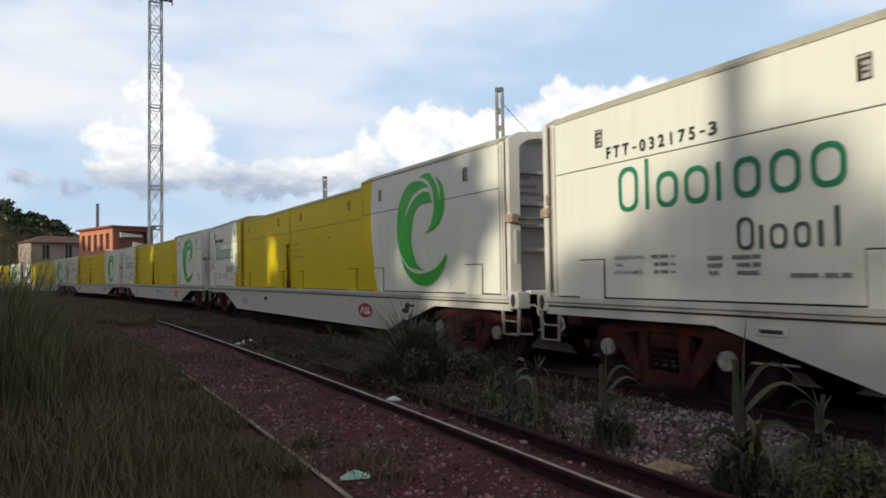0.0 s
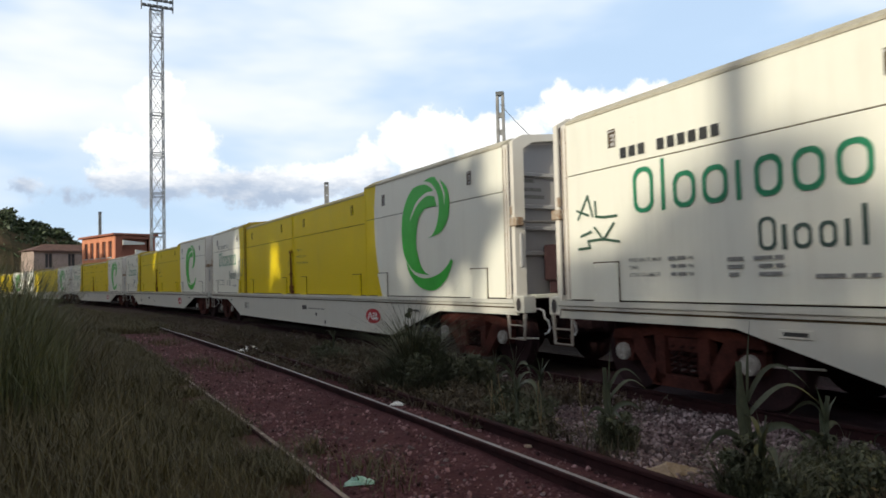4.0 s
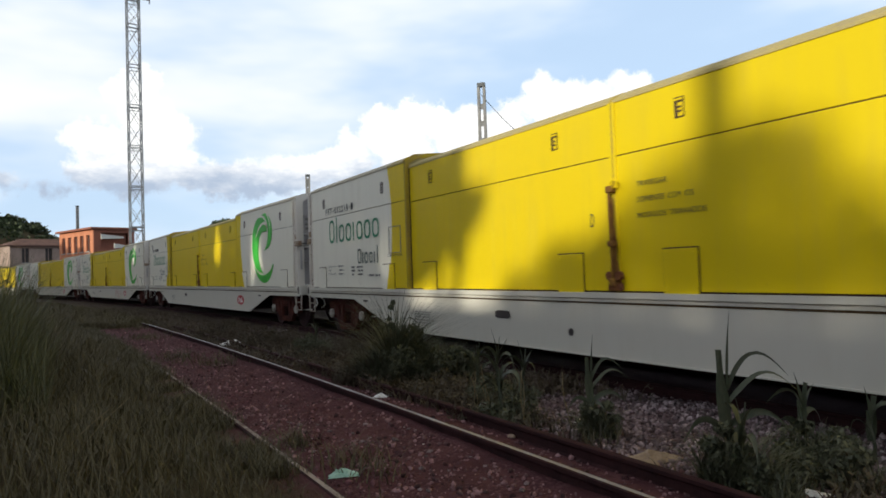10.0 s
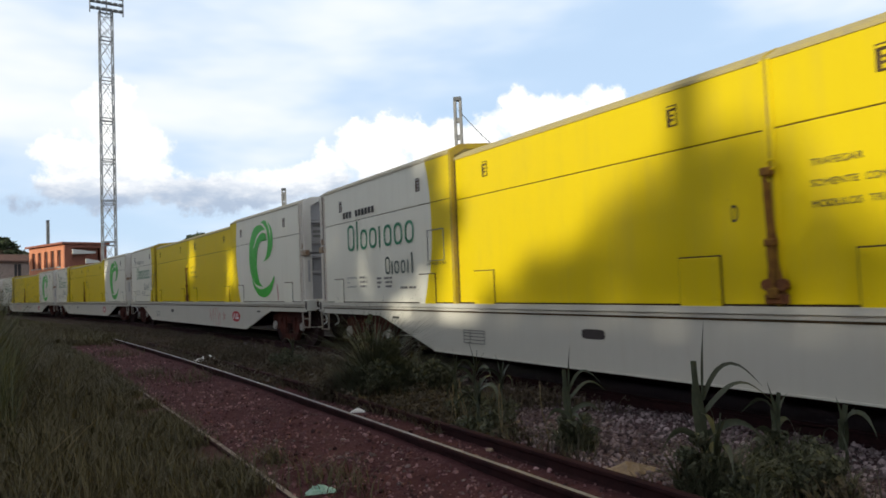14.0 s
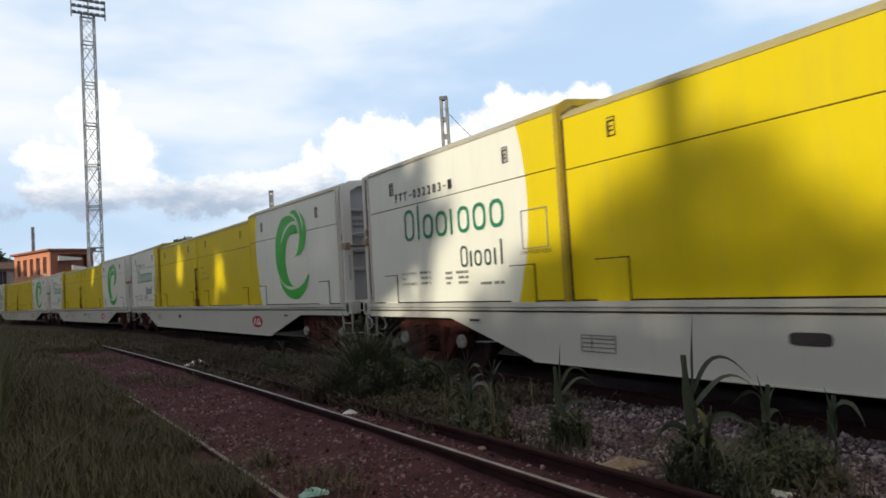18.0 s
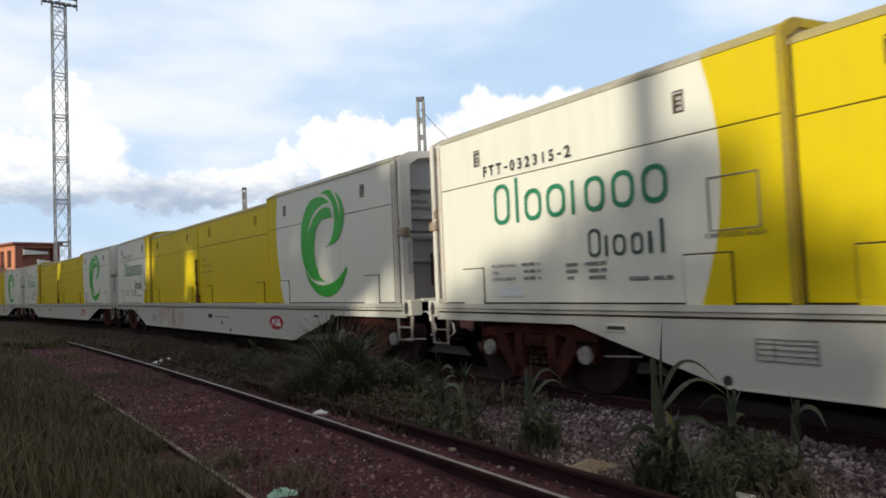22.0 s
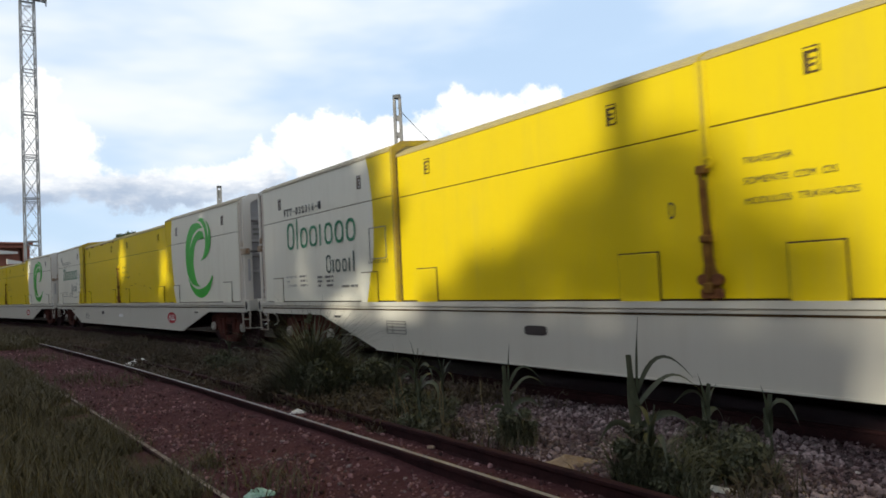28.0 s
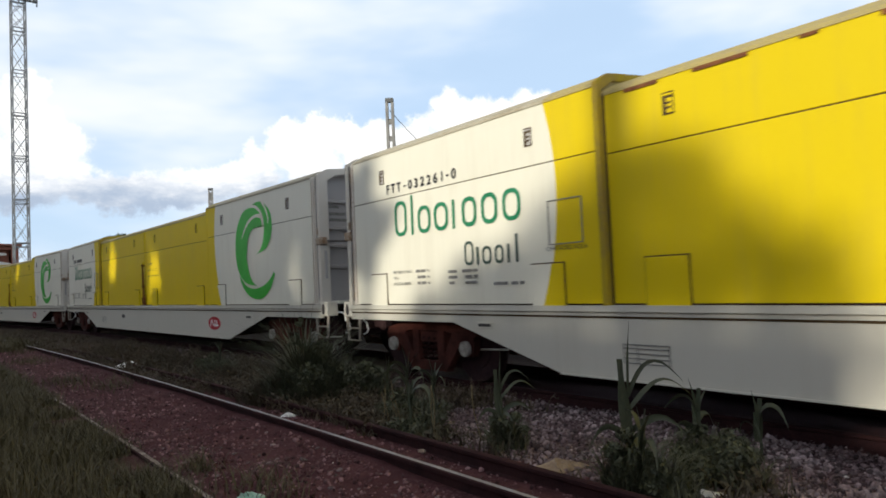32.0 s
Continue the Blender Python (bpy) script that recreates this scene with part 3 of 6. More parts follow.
def hatch(parent, y0, y1, paint, x):
    """A small bolted cover low on the side, with a dark gap on three sides."""
    lo, hi = min(y0, y1), max(y0, y1)
    part("hatch_gap", cube(x - 0.010, x + 0.01, lo - 0.015, hi + 0.015, 1.10, 1.637), M["seam"], parent)
    bm = cube(x - 0.030, x, lo, hi, 1.075, 1.62, bevel=0.006)
    for yy in (lo + 0.05, hi - 0.05):
        for zz in (1.20, 1.57):
            bar(bm, (x - 0.042, yy, zz), (x - 0.028, yy, zz), 0.014, 6)
    part("hatch", bm, paint, parent)


def pocket(parent, y, z, x, paint):
    """A small recessed lifting pocket: dark edge, painted lip and a hook."""
    bm = cube(x - 0.008, x + 0.02, y - 0.066, y + 0.066, z - 0.115, z + 0.115)
    ob = part("lifting_pocket", bm, M["seam"], parent)
    bm = cube(x - 0.014, x - 0.002, y - 0.056, y + 0.018, z - 0.10, z + 0.05, bevel=0.003)
    part("pocket_plate", bm, paint, ob)
    bm = cube(x - 0.018, x - 0.012, y - 0.040, y + 0.012, z - 0.06, z - 0.035)
    box(bm, x - 0.018, x - 0.012, y - 0.040, y + 0.012, z - 0.01, z + 0.012)
    part("pocket_hook", bm, M["seam"], ob)
    part("pocket_lip", cube(x - 0.016, x - 0.004, y - 0.056, y + 0.056, z + 0.078, z + 0.098), paint, ob)
    return ob


def module(wagon, name, y0, y1, w, eave, crest, ridge, paint, roof, label, seam=2.832):
    """One box module: core, side panels over and under the long seam, roof."""
    lo, hi = min(y0, y1), max(y0, y1)
    core = part(name, prism(bmesh.new(), profile(w - 0.012, eave - 0.004, crest - 0.004, ridge - 0.004, 1.14), lo + 0.01, hi - 0.01, [1, 0, 0, 0, 0, 1, 1]), [roof, M["seam"]], wagon, label)
    part("upper_side_panel", cube(-w, -w + 0.02, lo + 0.005, hi - 0.005, seam + 0.006, eave, bevel=0.006), paint, core)
    part("lower_side_panel", cube(-w, -w + 0.02, lo + 0.005, hi - 0.005, 1.145, seam - 0.006, bevel=0.006), paint, core)
    part("far_side_panel", cube(w - 0.02, w, lo + 0.005, hi - 0.005, 1.145, eave, bevel=0.006), paint, core)
    bm = prism(bmesh.new(), [(-w - 0.012, eave - 0.03), (-w - 0.012, eave + 0.005), (-w + 0.20, crest + 0.012), (0, ridge + 0.012), (w - 0.20, crest + 0.012), (w + 0.012, eave + 0.005), (w + 0.012, eave - 0.03), (w - 0.02, eave - 0.03), (0, eave - 0.03), (-w + 0.02, eave - 0.03)], lo, hi)
    part("roof_sheet", bm, roof, core)
    return core


def rim(parent, y, depth, w, eave, crest, ridge, paint, out=0.035, inset=0.06):
    """The strengthened frame round a module's open edge."""
    a, b = [], []
    bm = bmesh.new()
    prof = profile(w, eave, crest, ridge, 1.12)
    for k, (x, z) in enumerate(prof):
        sx = math.copysign(1, x) if x else 0
        o = (x + sx * out, z + (out if z > 1.5 else 0))
        i = (x - sx * inset, z - (min(inset, 0.09) if z > 1.5 else 0))
        a.append([bm.verts.new((o[0], y, o[1])), bm.verts.new((o[0], y + depth, o[1])), bm.verts.new((i[0], y + depth, i[1])), bm.verts.new((i[0], y, i[1]))])
    for p, q in zip(a, a[1:]):
        for j in range(4):
            bm.faces.new([p[j], q[j], q[(j + 1) % 4], p[(j + 1) % 4]])
    bm.faces.new(a[0]), bm.faces.new(a[-1])
    bmesh.ops.recalc_face_normals(bm, faces=bm.faces)
    return part("module_rim", bm, paint, parent)


def end_wall(wagon, sign):
    """Ribbed end wall with posts, a locking bar and the brake box."""
    y = sign * HALF
    i = -sign
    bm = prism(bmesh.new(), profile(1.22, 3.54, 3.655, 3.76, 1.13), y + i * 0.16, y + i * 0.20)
    wall = part("end_wall", bm, M["end_white"], wagon, "weathered white ribbed end wall with shade greyed into its paint")
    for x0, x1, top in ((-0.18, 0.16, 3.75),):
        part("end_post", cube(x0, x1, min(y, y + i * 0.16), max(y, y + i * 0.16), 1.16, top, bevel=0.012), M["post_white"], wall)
    for x0, x1 in ((-1.12, -0.185), (0.165, 1.12)):
        for z in (3.12, 2.60, 2.25, 1.85):
            bm = bmesh.new()
            prof = [(0.0, z - 0.045), (0.07, z - 0.03), (0.07, z + 0.012), (0.0, z + 0.04)]
            lo = [bm.verts.new((x0, y + i * (0.16 - d), zz)) for d, zz in prof]
            hi = [bm.verts.new((x1, y + i * (0.16 - d), zz)) for d, zz in prof]
            for k in range(4):
                bm.faces.new([lo[k], lo[(k + 1) % 4], hi[(k + 1) % 4], hi[k]])
            bmesh.ops.recalc_face_normals(bm, faces=bm.faces)
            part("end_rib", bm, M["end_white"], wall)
        for z, ln in ((3.02, 0.22), (2.88, 0.36), (2.76, 0.42)):
            bm = cube(x0 + 0.16, x0 + 0.16 + ln, min(y + i * 0.156, y + i * 0.158), max(y + i * 0.156, y + i * 0.158), z - 0.03, z + 0.03)
            part("notice_bar", bm, M["stencil"], wall, "dark unreadable stencilled line")
    portal = rim(wall, y + i * 0.03, sign * 0.09, 1.29, 3.585, 3.70, 3.805, M["post_white"], 0.012, 0.19)
    portal.name = "end_portal"
    tagged(portal, "weathered white end frame")
    part("end_top_rail", prism(bmesh.new(), [(-1.08, 3.58), (-1.08, 3.66), (0, 3.77), (1.08, 3.66), (1.08, 3.58), (0, 3.69)], min(y, y + i * 0.10), max(y, y + i * 0.10)), M["end_white"], wall)
    # pale strips at both sides, with a dark slot between them and the frame
    for sx in (-1, 1):
        part("corner_post", cube(min(sx * 1.30, sx * 1.20), max(sx * 1.30, sx * 1.20), min(y + i * 0.105, y + i * 0.24), max(y + i * 0.105, y + i * 0.24), 1.13, 3.575, bevel=0.012), M["post_white"], wall)
        for d in (0.14, 0.215):
            a, b = y + i * d - 0.006, y + i * d + 0.006
            part("rust_line", cube(min(sx * 1.302, sx * 1.295), max(sx * 1.302, sx * 1.295), a, b, 1.16, 3.52), M["rust_stain"], wall, "brown rust line")
        part("slot", cube(min(sx * 1.275, sx * 1.13), max(sx * 1.275, sx * 1.13), min(y + i * 0.028, y + i * 0.11), max(y + i * 0.028, y + i * 0.11), 1.2, 3.56), M["void"], wall)
        bm = cube(min(sx * 1.33, sx * 1.18), max(sx * 1.33, sx * 1.18), min(y - i * 0.13, y + i * 0.06), max(y - i * 0.13, y + i * 0.06), 2.26, 2.40, bevel=0.012)
        box(bm, min(sx * 1.32, sx * 1.24), max(sx * 1.32, sx * 1.24), min(y, y + i * 0.05), max(y, y + i * 0.05), 2.44, 2.58, bevel=0.01)
        part("lock_bracket", bm, M["bracket"], wall, "stained steel locking bracket")
        bm = cube(min(sx * 1.215, sx * 1.16), max(sx * 1.215, sx * 1.16), min(y - i * 0.08, y - i * 0.05), max(y - i * 0.08, y - i * 0.05), 1.62, 2.15, bevel=0.008)
        part("grab_plate", bm, M["end_white"], wall)
    part("locking_bar", bar(bmesh.new(), (-1.26, y - i * 0.10, 2.33), (1.26, y - i * 0.10, 2.33), 0.022, 8), M["box_grey"], wall, "grey steel locking bar")
    if sign < 0:
        part("buffer_ledge", cube(-1.0, 1.0, y - 0.16, y + 0.1, 1.13, 1.19, bevel=0.01), M["white"], wall)
    return wall


def brake_gear(wagon):
    """The brake box and its hoses, which only some wagons carry on the end that leads."""
    wall = [o for o in wagon.children if o.name.startswith("end_wall")][0]
    y = -HALF
    bm = cube(-0.62, -0.10, y - 0.20, y + 0.14, 1.40, 1.98, bevel=0.03)
    box(bm, -0.54, -0.20, y - 0.14, y + 0.1, 1.20, 1.40, bevel=0.02)
    bar(bm, (-0.36, y - 0.20, 1.70), (-0.36, y - 0.28, 1.70), 0.17, 14)
    part("brake_box", bm, M["dark"], wall, "sooty black brake equipment box")
    for k in range(3):
        pts = [Vector((-0.45 + 0.16 * k + 0.12 * math.sin(f * 3.1 + k), y - 0.24, 1.75 + 0.52 * math.sin(math.pi * f) - 0.25 * f)) for f in (j / 12 for j in range(13))]
        part("brake_hose", tube(bmesh.new(), pts, 0.013, 5), M["dark"], wall, "black looping brake hose")


def sill_profile():
    """The fish-bellied sill: deep between the bogies, shallow over them."""
    return [(-HALF - 0.05, 0.985), (-HALF - 0.05, 0.88), (-8.84, 0.88), (-6.82, 0.33), (6.30, 0.33), (8.35, 0.88), (HALF + 0.05, 0.88), (HALF + 0.05, 0.985)]


AXLE, TREAD = 0.492, 0.492      # height of the axles over the rail, radius of the wheels


def bogie(wagon, yc):
    bm = cube(-1.0, 1.0, yc - 0.17, yc + 0.17, 0.40, 0.70, bevel=0.03)
    box(bm, -0.25, 0.25, yc - 0.25, yc + 0.25, 0.70, 0.90, bevel=0.02)
    bg = part("bogie", bm, M["bogie"], wagon, "red-brown cast steel bogie")
    hb = 0.95
    for sx in (-1, 1):
        x0, x1 = sx * 0.97, sx * 1.10
        lo, hi = min(x0, x1), max(x0, x1)
        bm = bmesh.new()
        plate(bm, [(yc - hb - 0.21, 0.66), (yc - hb - 0.17, 0.76), (yc - 0.50, 0.87), (yc + 0.50, 0.87), (yc + hb + 0.17, 0.76), (yc + hb + 0.21, 0.66), (yc + hb + 0.12, 0.60), (yc + 0.45, 0.73), (yc - 0.45, 0.73), (yc - hb - 0.12, 0.60)], lo, hi)
        for s in (-1, 1):
            plate(bm, [(yc + s * (hb - 0.06), 0.64), (yc + s * (hb - 0.33), 0.70), (yc + s * 0.36, 0.30), (yc + s * 0.30, 0.15), (yc + s * 0.46, 0.15)], lo, hi)
            plate(bm, [(yc + s * 0.25, 0.74), (yc + s * 0.41, 0.74), (yc + s * 0.41, 0.22), (yc + s * 0.25, 0.22)], lo, hi)
            plate(bm, [(yc + s * (hb - 0.17), 0.66), (yc + s * (hb + 0.17), 0.66), (yc + s * (hb + 0.17), 0.50), (yc + s * (hb + 0.12), 0.38), (yc + s * (hb - 0.12), 0.38), (yc + s * (hb - 0.17), 0.50)], lo, hi)
        plate(bm, [(yc - 0.48, 0.13), (yc + 0.48, 0.13), (yc + 0.40, 0.27), (yc - 0.40, 0.27)], lo, hi)
        part("side_frame", bm, M["bogie"], bg, "rusty red cast side frame")
        part("bolster_end", cube(min(sx * 0.99, sx * 1.075), max(sx * 0.99, sx * 1.075), yc - 0.235, yc + 0.235, 0.55, 0.72, bevel=0.015), M["bogie"], bg)
        for k in (-0.15, 0.0, 0.15):
            coil = [Vector((sx * 1.03 + 0.045 * math.cos(a), yc + k + 0.045 * math.sin(a), 0.285 + 0.36 * j / 40)) for j, a in ((j, 2 * math.pi * j / 8) for j in range(41))]
            part("coil_spring", tube(bmesh.new(), coil, 0.019, 5), M["spring"], bg)
    part("brake_rod", bar(bmesh.new(), (-0.92, yc - hb - 0.7, 0.50), (-0.92, yc - hb + 0.2, 0.46), 0.014, 6), M["sill"], bg, "thin pale brake rod")
    sets = []
    for s in (-1, 1):
        bm = bmesh.new()
        bar(bm, (-1.09, 0, 0), (1.09, 0, 0), 0.075, 12, 0)
        for sx in (-1, 1):
            bar(bm, (sx * 0.76, 0, 0), (sx * 0.78, 0, 0), TREAD + 0.028, 28, 0)
            bar(bm, (sx * 0.78, 0, 0), (sx * 0.895, 0, 0), TREAD, 28, 0, TREAD - 0.005)
            bar(bm, (sx * 0.895, 0, 0), (sx * 0.91, 0, 0), 0.30, 20, 0)
            bar(bm, (sx * 1.09, 0, 0), (sx * 1.15, 0, 0), 0.115, 16, 1, 0.105)
            for k in range(3):
                g = 2 * math.pi * k / 3
                bar(bm, (sx * 1.15, 0.06 * math.cos(g), 0.06 * math.sin(g)), (sx * 1.168, 0.06 * math.cos(g), 0.06 * math.sin(g)), 0.018, 6, 1)
        ob = part("wheelset", bm, [M["wheel"], M["cap"]], bg, "steel wheelset with pale bearing caps")
        ob.location = (0, yc + s * hb, AXLE)
        sets.append(ob)
    return bg


def steps(parent, sign):
    """The shunter's step hanging from a corner."""
    for sx in (-1, 1):
        bm = bmesh.new()
        x = sx * 1.27
        y0, y1 = sign * (HALF - 0.22), sign * (HALF + 0.22)
        for yy, spread in ((y0, 0.03), (y1, -0.03)):
            plate(bm, [(yy - 0.035, 0.92), (yy + 0.035, 0.92), (yy + sign * spread + 0.016, 0.50), (yy + sign * spread - 0.016, 0.50)], x - 0.012, x + 0.012)
        for z in (0.72, 0.51):
            bar(bm, (x, y0 + sign * 0.02, z), (x, y1 - sign * 0.02, z), 0.015, 6)
        part("step_ladder", bm, M["step"], parent, "pale steel step ladder")


def casting(parent, sign):
    for sx in (-1, 1):
        bm = bmesh.new()
        lo, hi = min(sign * (HALF + 0.0), sign * (HALF + 0.26)), max(sign * (HALF + 0.0), sign * (HALF + 0.26))
        xa, xb = min(sx * 1.32, sx * 1.08), max(sx * 1.32, sx * 1.08)
        box(bm, xa, xb, lo, hi, 0.915, 1.18, bevel=0.015)
        ob = part("corner_casting", bm, M["sill"], parent, "pale corner casting with an oval hole")
        # oval hole, dark
        bm = bmesh.new()
        mid = (lo + hi) / 2
        for k in range(1):
            ringv = [bm.verts.new((sx * 1.3235, mid + 0.060 * math.cos(a), 1.045 + 0.105 * math.sin(a))) for a in (2 * math.pi * j / 16 for j in range(16))]
            bm.faces.new(ringv)
        part("oval_hole", bm, M["void"], ob)


def coupler(wagon, sign):
    y = sign * HALF
    bm = cube(-0.13, 0.13, min(y, y + sign * 0.30), max(y, y + sign * 0.30), 0.62, 0.86, bevel=0.03)
    box(bm, -0.20, 0.20, min(y + sign * 0.26, y + sign * 0.46), max(y + sign * 0.26, y + sign * 0.46), 0.58, 0.90, bevel=0.05)
    cp = part("coupler", bm, M["dark"], wagon, "sooty black automatic coupler")
    bm = bmesh.new()
    x = -0.28
    pts = [(-1.22, y + sign * 0.20, 0.97), (-0.98, y + sign * 0.22, 0.97), (-0.93, y + sign * 0.24, 0.93), (-0.92, y + sign * 0.25, 0.82), (-0.86, y + sign * 0.26, 0.78), (-0.83, y + sign * 0.26, 0.66), (-0.87, y + sign * 0.26, 0.60), (-0.93, y + sign * 0.26, 0.58)]
    tube(bm, [Vector(p) for p in pts], 0.017, 6)
    part("uncoupling_lever", bm, M["badge_white"], cp, "white bent uncoupling lever")
    part("draft_sill", cube(-0.3, 0.3, min(y - sign * 2.2, y), max(y - sign * 2.2, y), 0.60, 0.98), M["dark"], cp)


def latch(wagon):
    """Rusty posts and the locking gear at the joint of the middle modules."""
    bm = bmesh.new()
    x = -1.275
    box(bm, x + 0.008, x + 0.03, -0.060, -0.014, 1.15, 3.44, bevel=0.004)
    box(bm, x + 0.008, x + 0.03, 0.014, 0.060, 1.15, 3.44, bevel=0.004)
    post = part("joint_post", bm, M["paint_mid"], wagon, "yellow joint post")
    part("joint_seam", cube(x + 0.014, x + 0.03, -0.013, 0.013, 1.15, 3.45), M["rust_stain"], post, "dark rusty seam")
    bm = bmesh.new()
    bar(bm, (x - 0.05, 0.0, 1.25), (x - 0.05, 0.03, 2.42), 0.019, 8)
    for z, r in ((1.25, 0.05), (1.72, 0.035), (2.38, 0.04)):
        box(bm, x - 0.08, x, -0.05, 0.06, z - r, z + r, bevel=0.01)
    part("locking_rod", bm, M["rust_stain"], post, "rusty locking rod")
    bm = bmesh.new()
    box(bm, x - 0.05, x, -0.13, 0.10, 1.15, 1.24, bevel=0.01)
    for yy in (-0.09, 0.06):
        bar(bm, (x - 0.07, yy, 1.33), (x - 0.01, yy, 1.33), 0.055, 10)
    part("latch", bm, M["rusty"], post, "rusty latch")
    bm = bmesh.new()
    edge = [(0.07, 1.15), (0.085, 1.30), (0.06, 1.48), (0.072, 1.62), (0.05, 1.85), (0.055, 2.05), (0.03, 2.3), (-0.01, 2.28), (-0.02, 1.95), (-0.05, 1.75), (-0.045, 1.55), (-0.085, 1.38), (-0.12, 1.25), (-0.10, 1.15)]
    bm.faces.new([bm.verts.new((x - 0.0225, yy, zz)) for yy, zz in edge])
    part("rust_streak", bm, M["rust_stain"], post, "brown rust streak")
    tube_pts = [Vector((x - 0.05, -0.06 + 0.06 * math.cos(a), 2.44 + 0.045 * math.sin(a))) for a in (2 * math.pi * j / 12 for j in range(13))]
    part("latch_ring", tube(bmesh.new(), tube_pts, 0.012, 5), M["paint_mid"], post)


def make_wagon():
    w = new("freight_wagon")
    tagged(w, "yellow and white covered pulp wagon with a fish-bellied sill", "freight wagon", "wagons of the train")
    j = 5.54
    far = module(w, "end_module", j, HALF - 0.24, 1.305, 3.58, 3.695, 3.80, M["paint_far"], M["roof_far"], "white end module with a yellow band")
    near = module(w, "end_module", -HALF + 0.24, -j, 1.305, 3.58, 3.695, 3.80, M["paint_near"], M["roof_near"], "white end module with a green swirl")
    m1 = module(w, "middle_module", 0.01, j + 0.3, 1.25, 3.462, 3.57, 3.67, M["paint_mid"], M["roof_mid"], "plain yellow middle module", 2.782)
    m2 = module(w, "middle_module", -j - 0.3, -0.01, 1.25, 3.462, 3.57, 3.67, M["paint_mid"], M["roof_mid"], "plain yellow middle module", 2.782)
    rim(far, j - 0.03, 0.07, 1.305, 3.58, 3.695, 3.80, M["rim_paint"], 0.02)
    rim(near, -j - 0.04, 0.07, 1.305, 3.58, 3.695, 3.80, M["paint_mid"], 0.004)
    rim(m1, -0.02, 0.04, 1.25, 3.462, 3.57, 3.67, M["rim_paint"], 0.012)
    # thin dark strip that paints the shade at the step between modules
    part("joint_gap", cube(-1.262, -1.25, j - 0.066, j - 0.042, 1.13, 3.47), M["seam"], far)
    latch(w)
    for mod, paint, x, spans in ((far, M["paint_far"], -1.305, ((10.52, 10.05), (6.68, 6.15))),
                                 (m1, M["paint_mid"], -1.25, ((5.04, 4.53), (1.11, 0.61))),
                                 (m2, M["paint_mid"], -1.25, ((-0.75, -1.22), (-4.60, -5.11))),
                                 (near, M["paint_near"], -1.305, ((-6.20, -6.67), (-10.02, -10.53)))):
        for y0, y1 in spans:
            hatch(mod, y0, y1, paint, x)
    for mod, x, ys in ((far, -1.305, (10.10, 6.65)), (m1, -1.25, (4.66, 1.11)), (m2, -1.25, (-1.05, -4.63)), (near, -1.305, (-6.53, -10.03))):
        for y in ys:
            pocket(mod, y, 3.193 if x < -1.3 else 3.160, x, M["end_white"] if abs(y) > 8 or abs(y) > 6.4 else M["paint_mid"])
    emblem(near)
    wordmark(far)
    # poster frame and its caption
    bm = bmesh.new()
    y0, y1, z0, z1 = 6.37, 5.83, 1.84, 2.37
    for a, b, c, d in ((y1, y0, z1 - 0.012, z1), (y1, y0, z0, z0 + 0.012), (y0 - 0.012, y0, z0, z1), (y1, y1 + 0.012, z0, z1)):
        box(bm, -1.318, -1.304, a, b, c, d)
    part("poster_frame", bm, M["stencil"], far, "thin faded black poster frame")
    word_wide("CARTAZES AQUI", 0.64, 0.055, M["ink"], "caption", far, 6.42, 1.765)
    for k, (txt, ln) in enumerate((("TRAFEGAR", 0.46), ("SOMENTE COM OS", 0.82), ("MODULOS TRAVADOS", 0.98))):
        total, at_y = len(txt), -0.38
        for piece in txt.split():
            wl = ln * len(piece) / total
            word_wide(piece, wl, 0.062, M["ink"], "notice_word", m2, at_y, 2.37 - 0.185 * k, x=-1.262, label="black stencilled notice word")
            at_y -= wl + ln / total
    word_wide("D", 0.07, 0.165, M["ink"], "side_letter", m1, 0.44, 1.95, x=-1.262)
    # weights and measures: the captions can be read, the figures cannot
    for txt, a, wid, zz in (("PESO", 1.42, 0.155, 1.64), ("BRUTO", 1.60, 0.19, 1.64), ("MAX.", 1.815, 0.145, 1.64), ("TARA", 1.42, 0.155, 1.55), ("LOTACAO", 1.42, 0.27, 1.46), ("LIMITE", 1.715, 0.21, 1.46), ("kg", 2.36, 0.07, 1.64), ("kg", 2.36, 0.07, 1.55), ("kg", 2.36, 0.07, 1.46)):
        word_wide(txt, wid, 0.044, M["stencil"], "weight_caption", far, HALF - a, zz - 0.022, label="small grey stencilled weight caption", bold=0.01)
    for a, wid, zz in ((2.06, 0.12, 1.64), (2.20, 0.12, 1.64), (2.10, 0.08, 1.55), (2.20, 0.12, 1.55), (2.10, 0.08, 1.46), (2.20, 0.12, 1.46), (2.88, 0.20, 1.60), (3.20, 0.22, 1.60), (3.44, 0.10, 1.60),
                       (2.88, 0.20, 1.52), (3.26, 0.16, 1.52), (3.45, 0.09, 1.52), (2.90, 0.12, 1.44), (3.26, 0.26, 1.44), (3.86, 0.28, 1.41), (4.20, 0.13, 1.41), (4.36, 0.09, 1.41)):
        part("stencil_line", flat(bmesh.new(), HALF - a - wid, HALF - a, zz - 0.02, zz + 0.02, -1.3165), M["stencil"], far, "small unreadable grey stencil line")
    # underframe
    for sx in (-1, 1):
        bm = bmesh.new()
        plate(bm, sill_profile(), min(sx * 1.29, sx * 1.26), max(sx * 1.29, sx * 1.26))
        sill = part("side_sill", bm, M["sill"], w, "white fish-bellied side sill")
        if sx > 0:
            # dark plate added over the far sill's inner face to deepen its shade
            part("sill_back", plate(bmesh.new(), [(yy * 0.998, zz + (0.004 if zz < 0.5 else 0.0)) for yy, zz in sill_profile()], 1.252, 1.257), M["dark"], sill, "dark plate added to deepen the shade inside the sill")
        bm = bmesh.new()
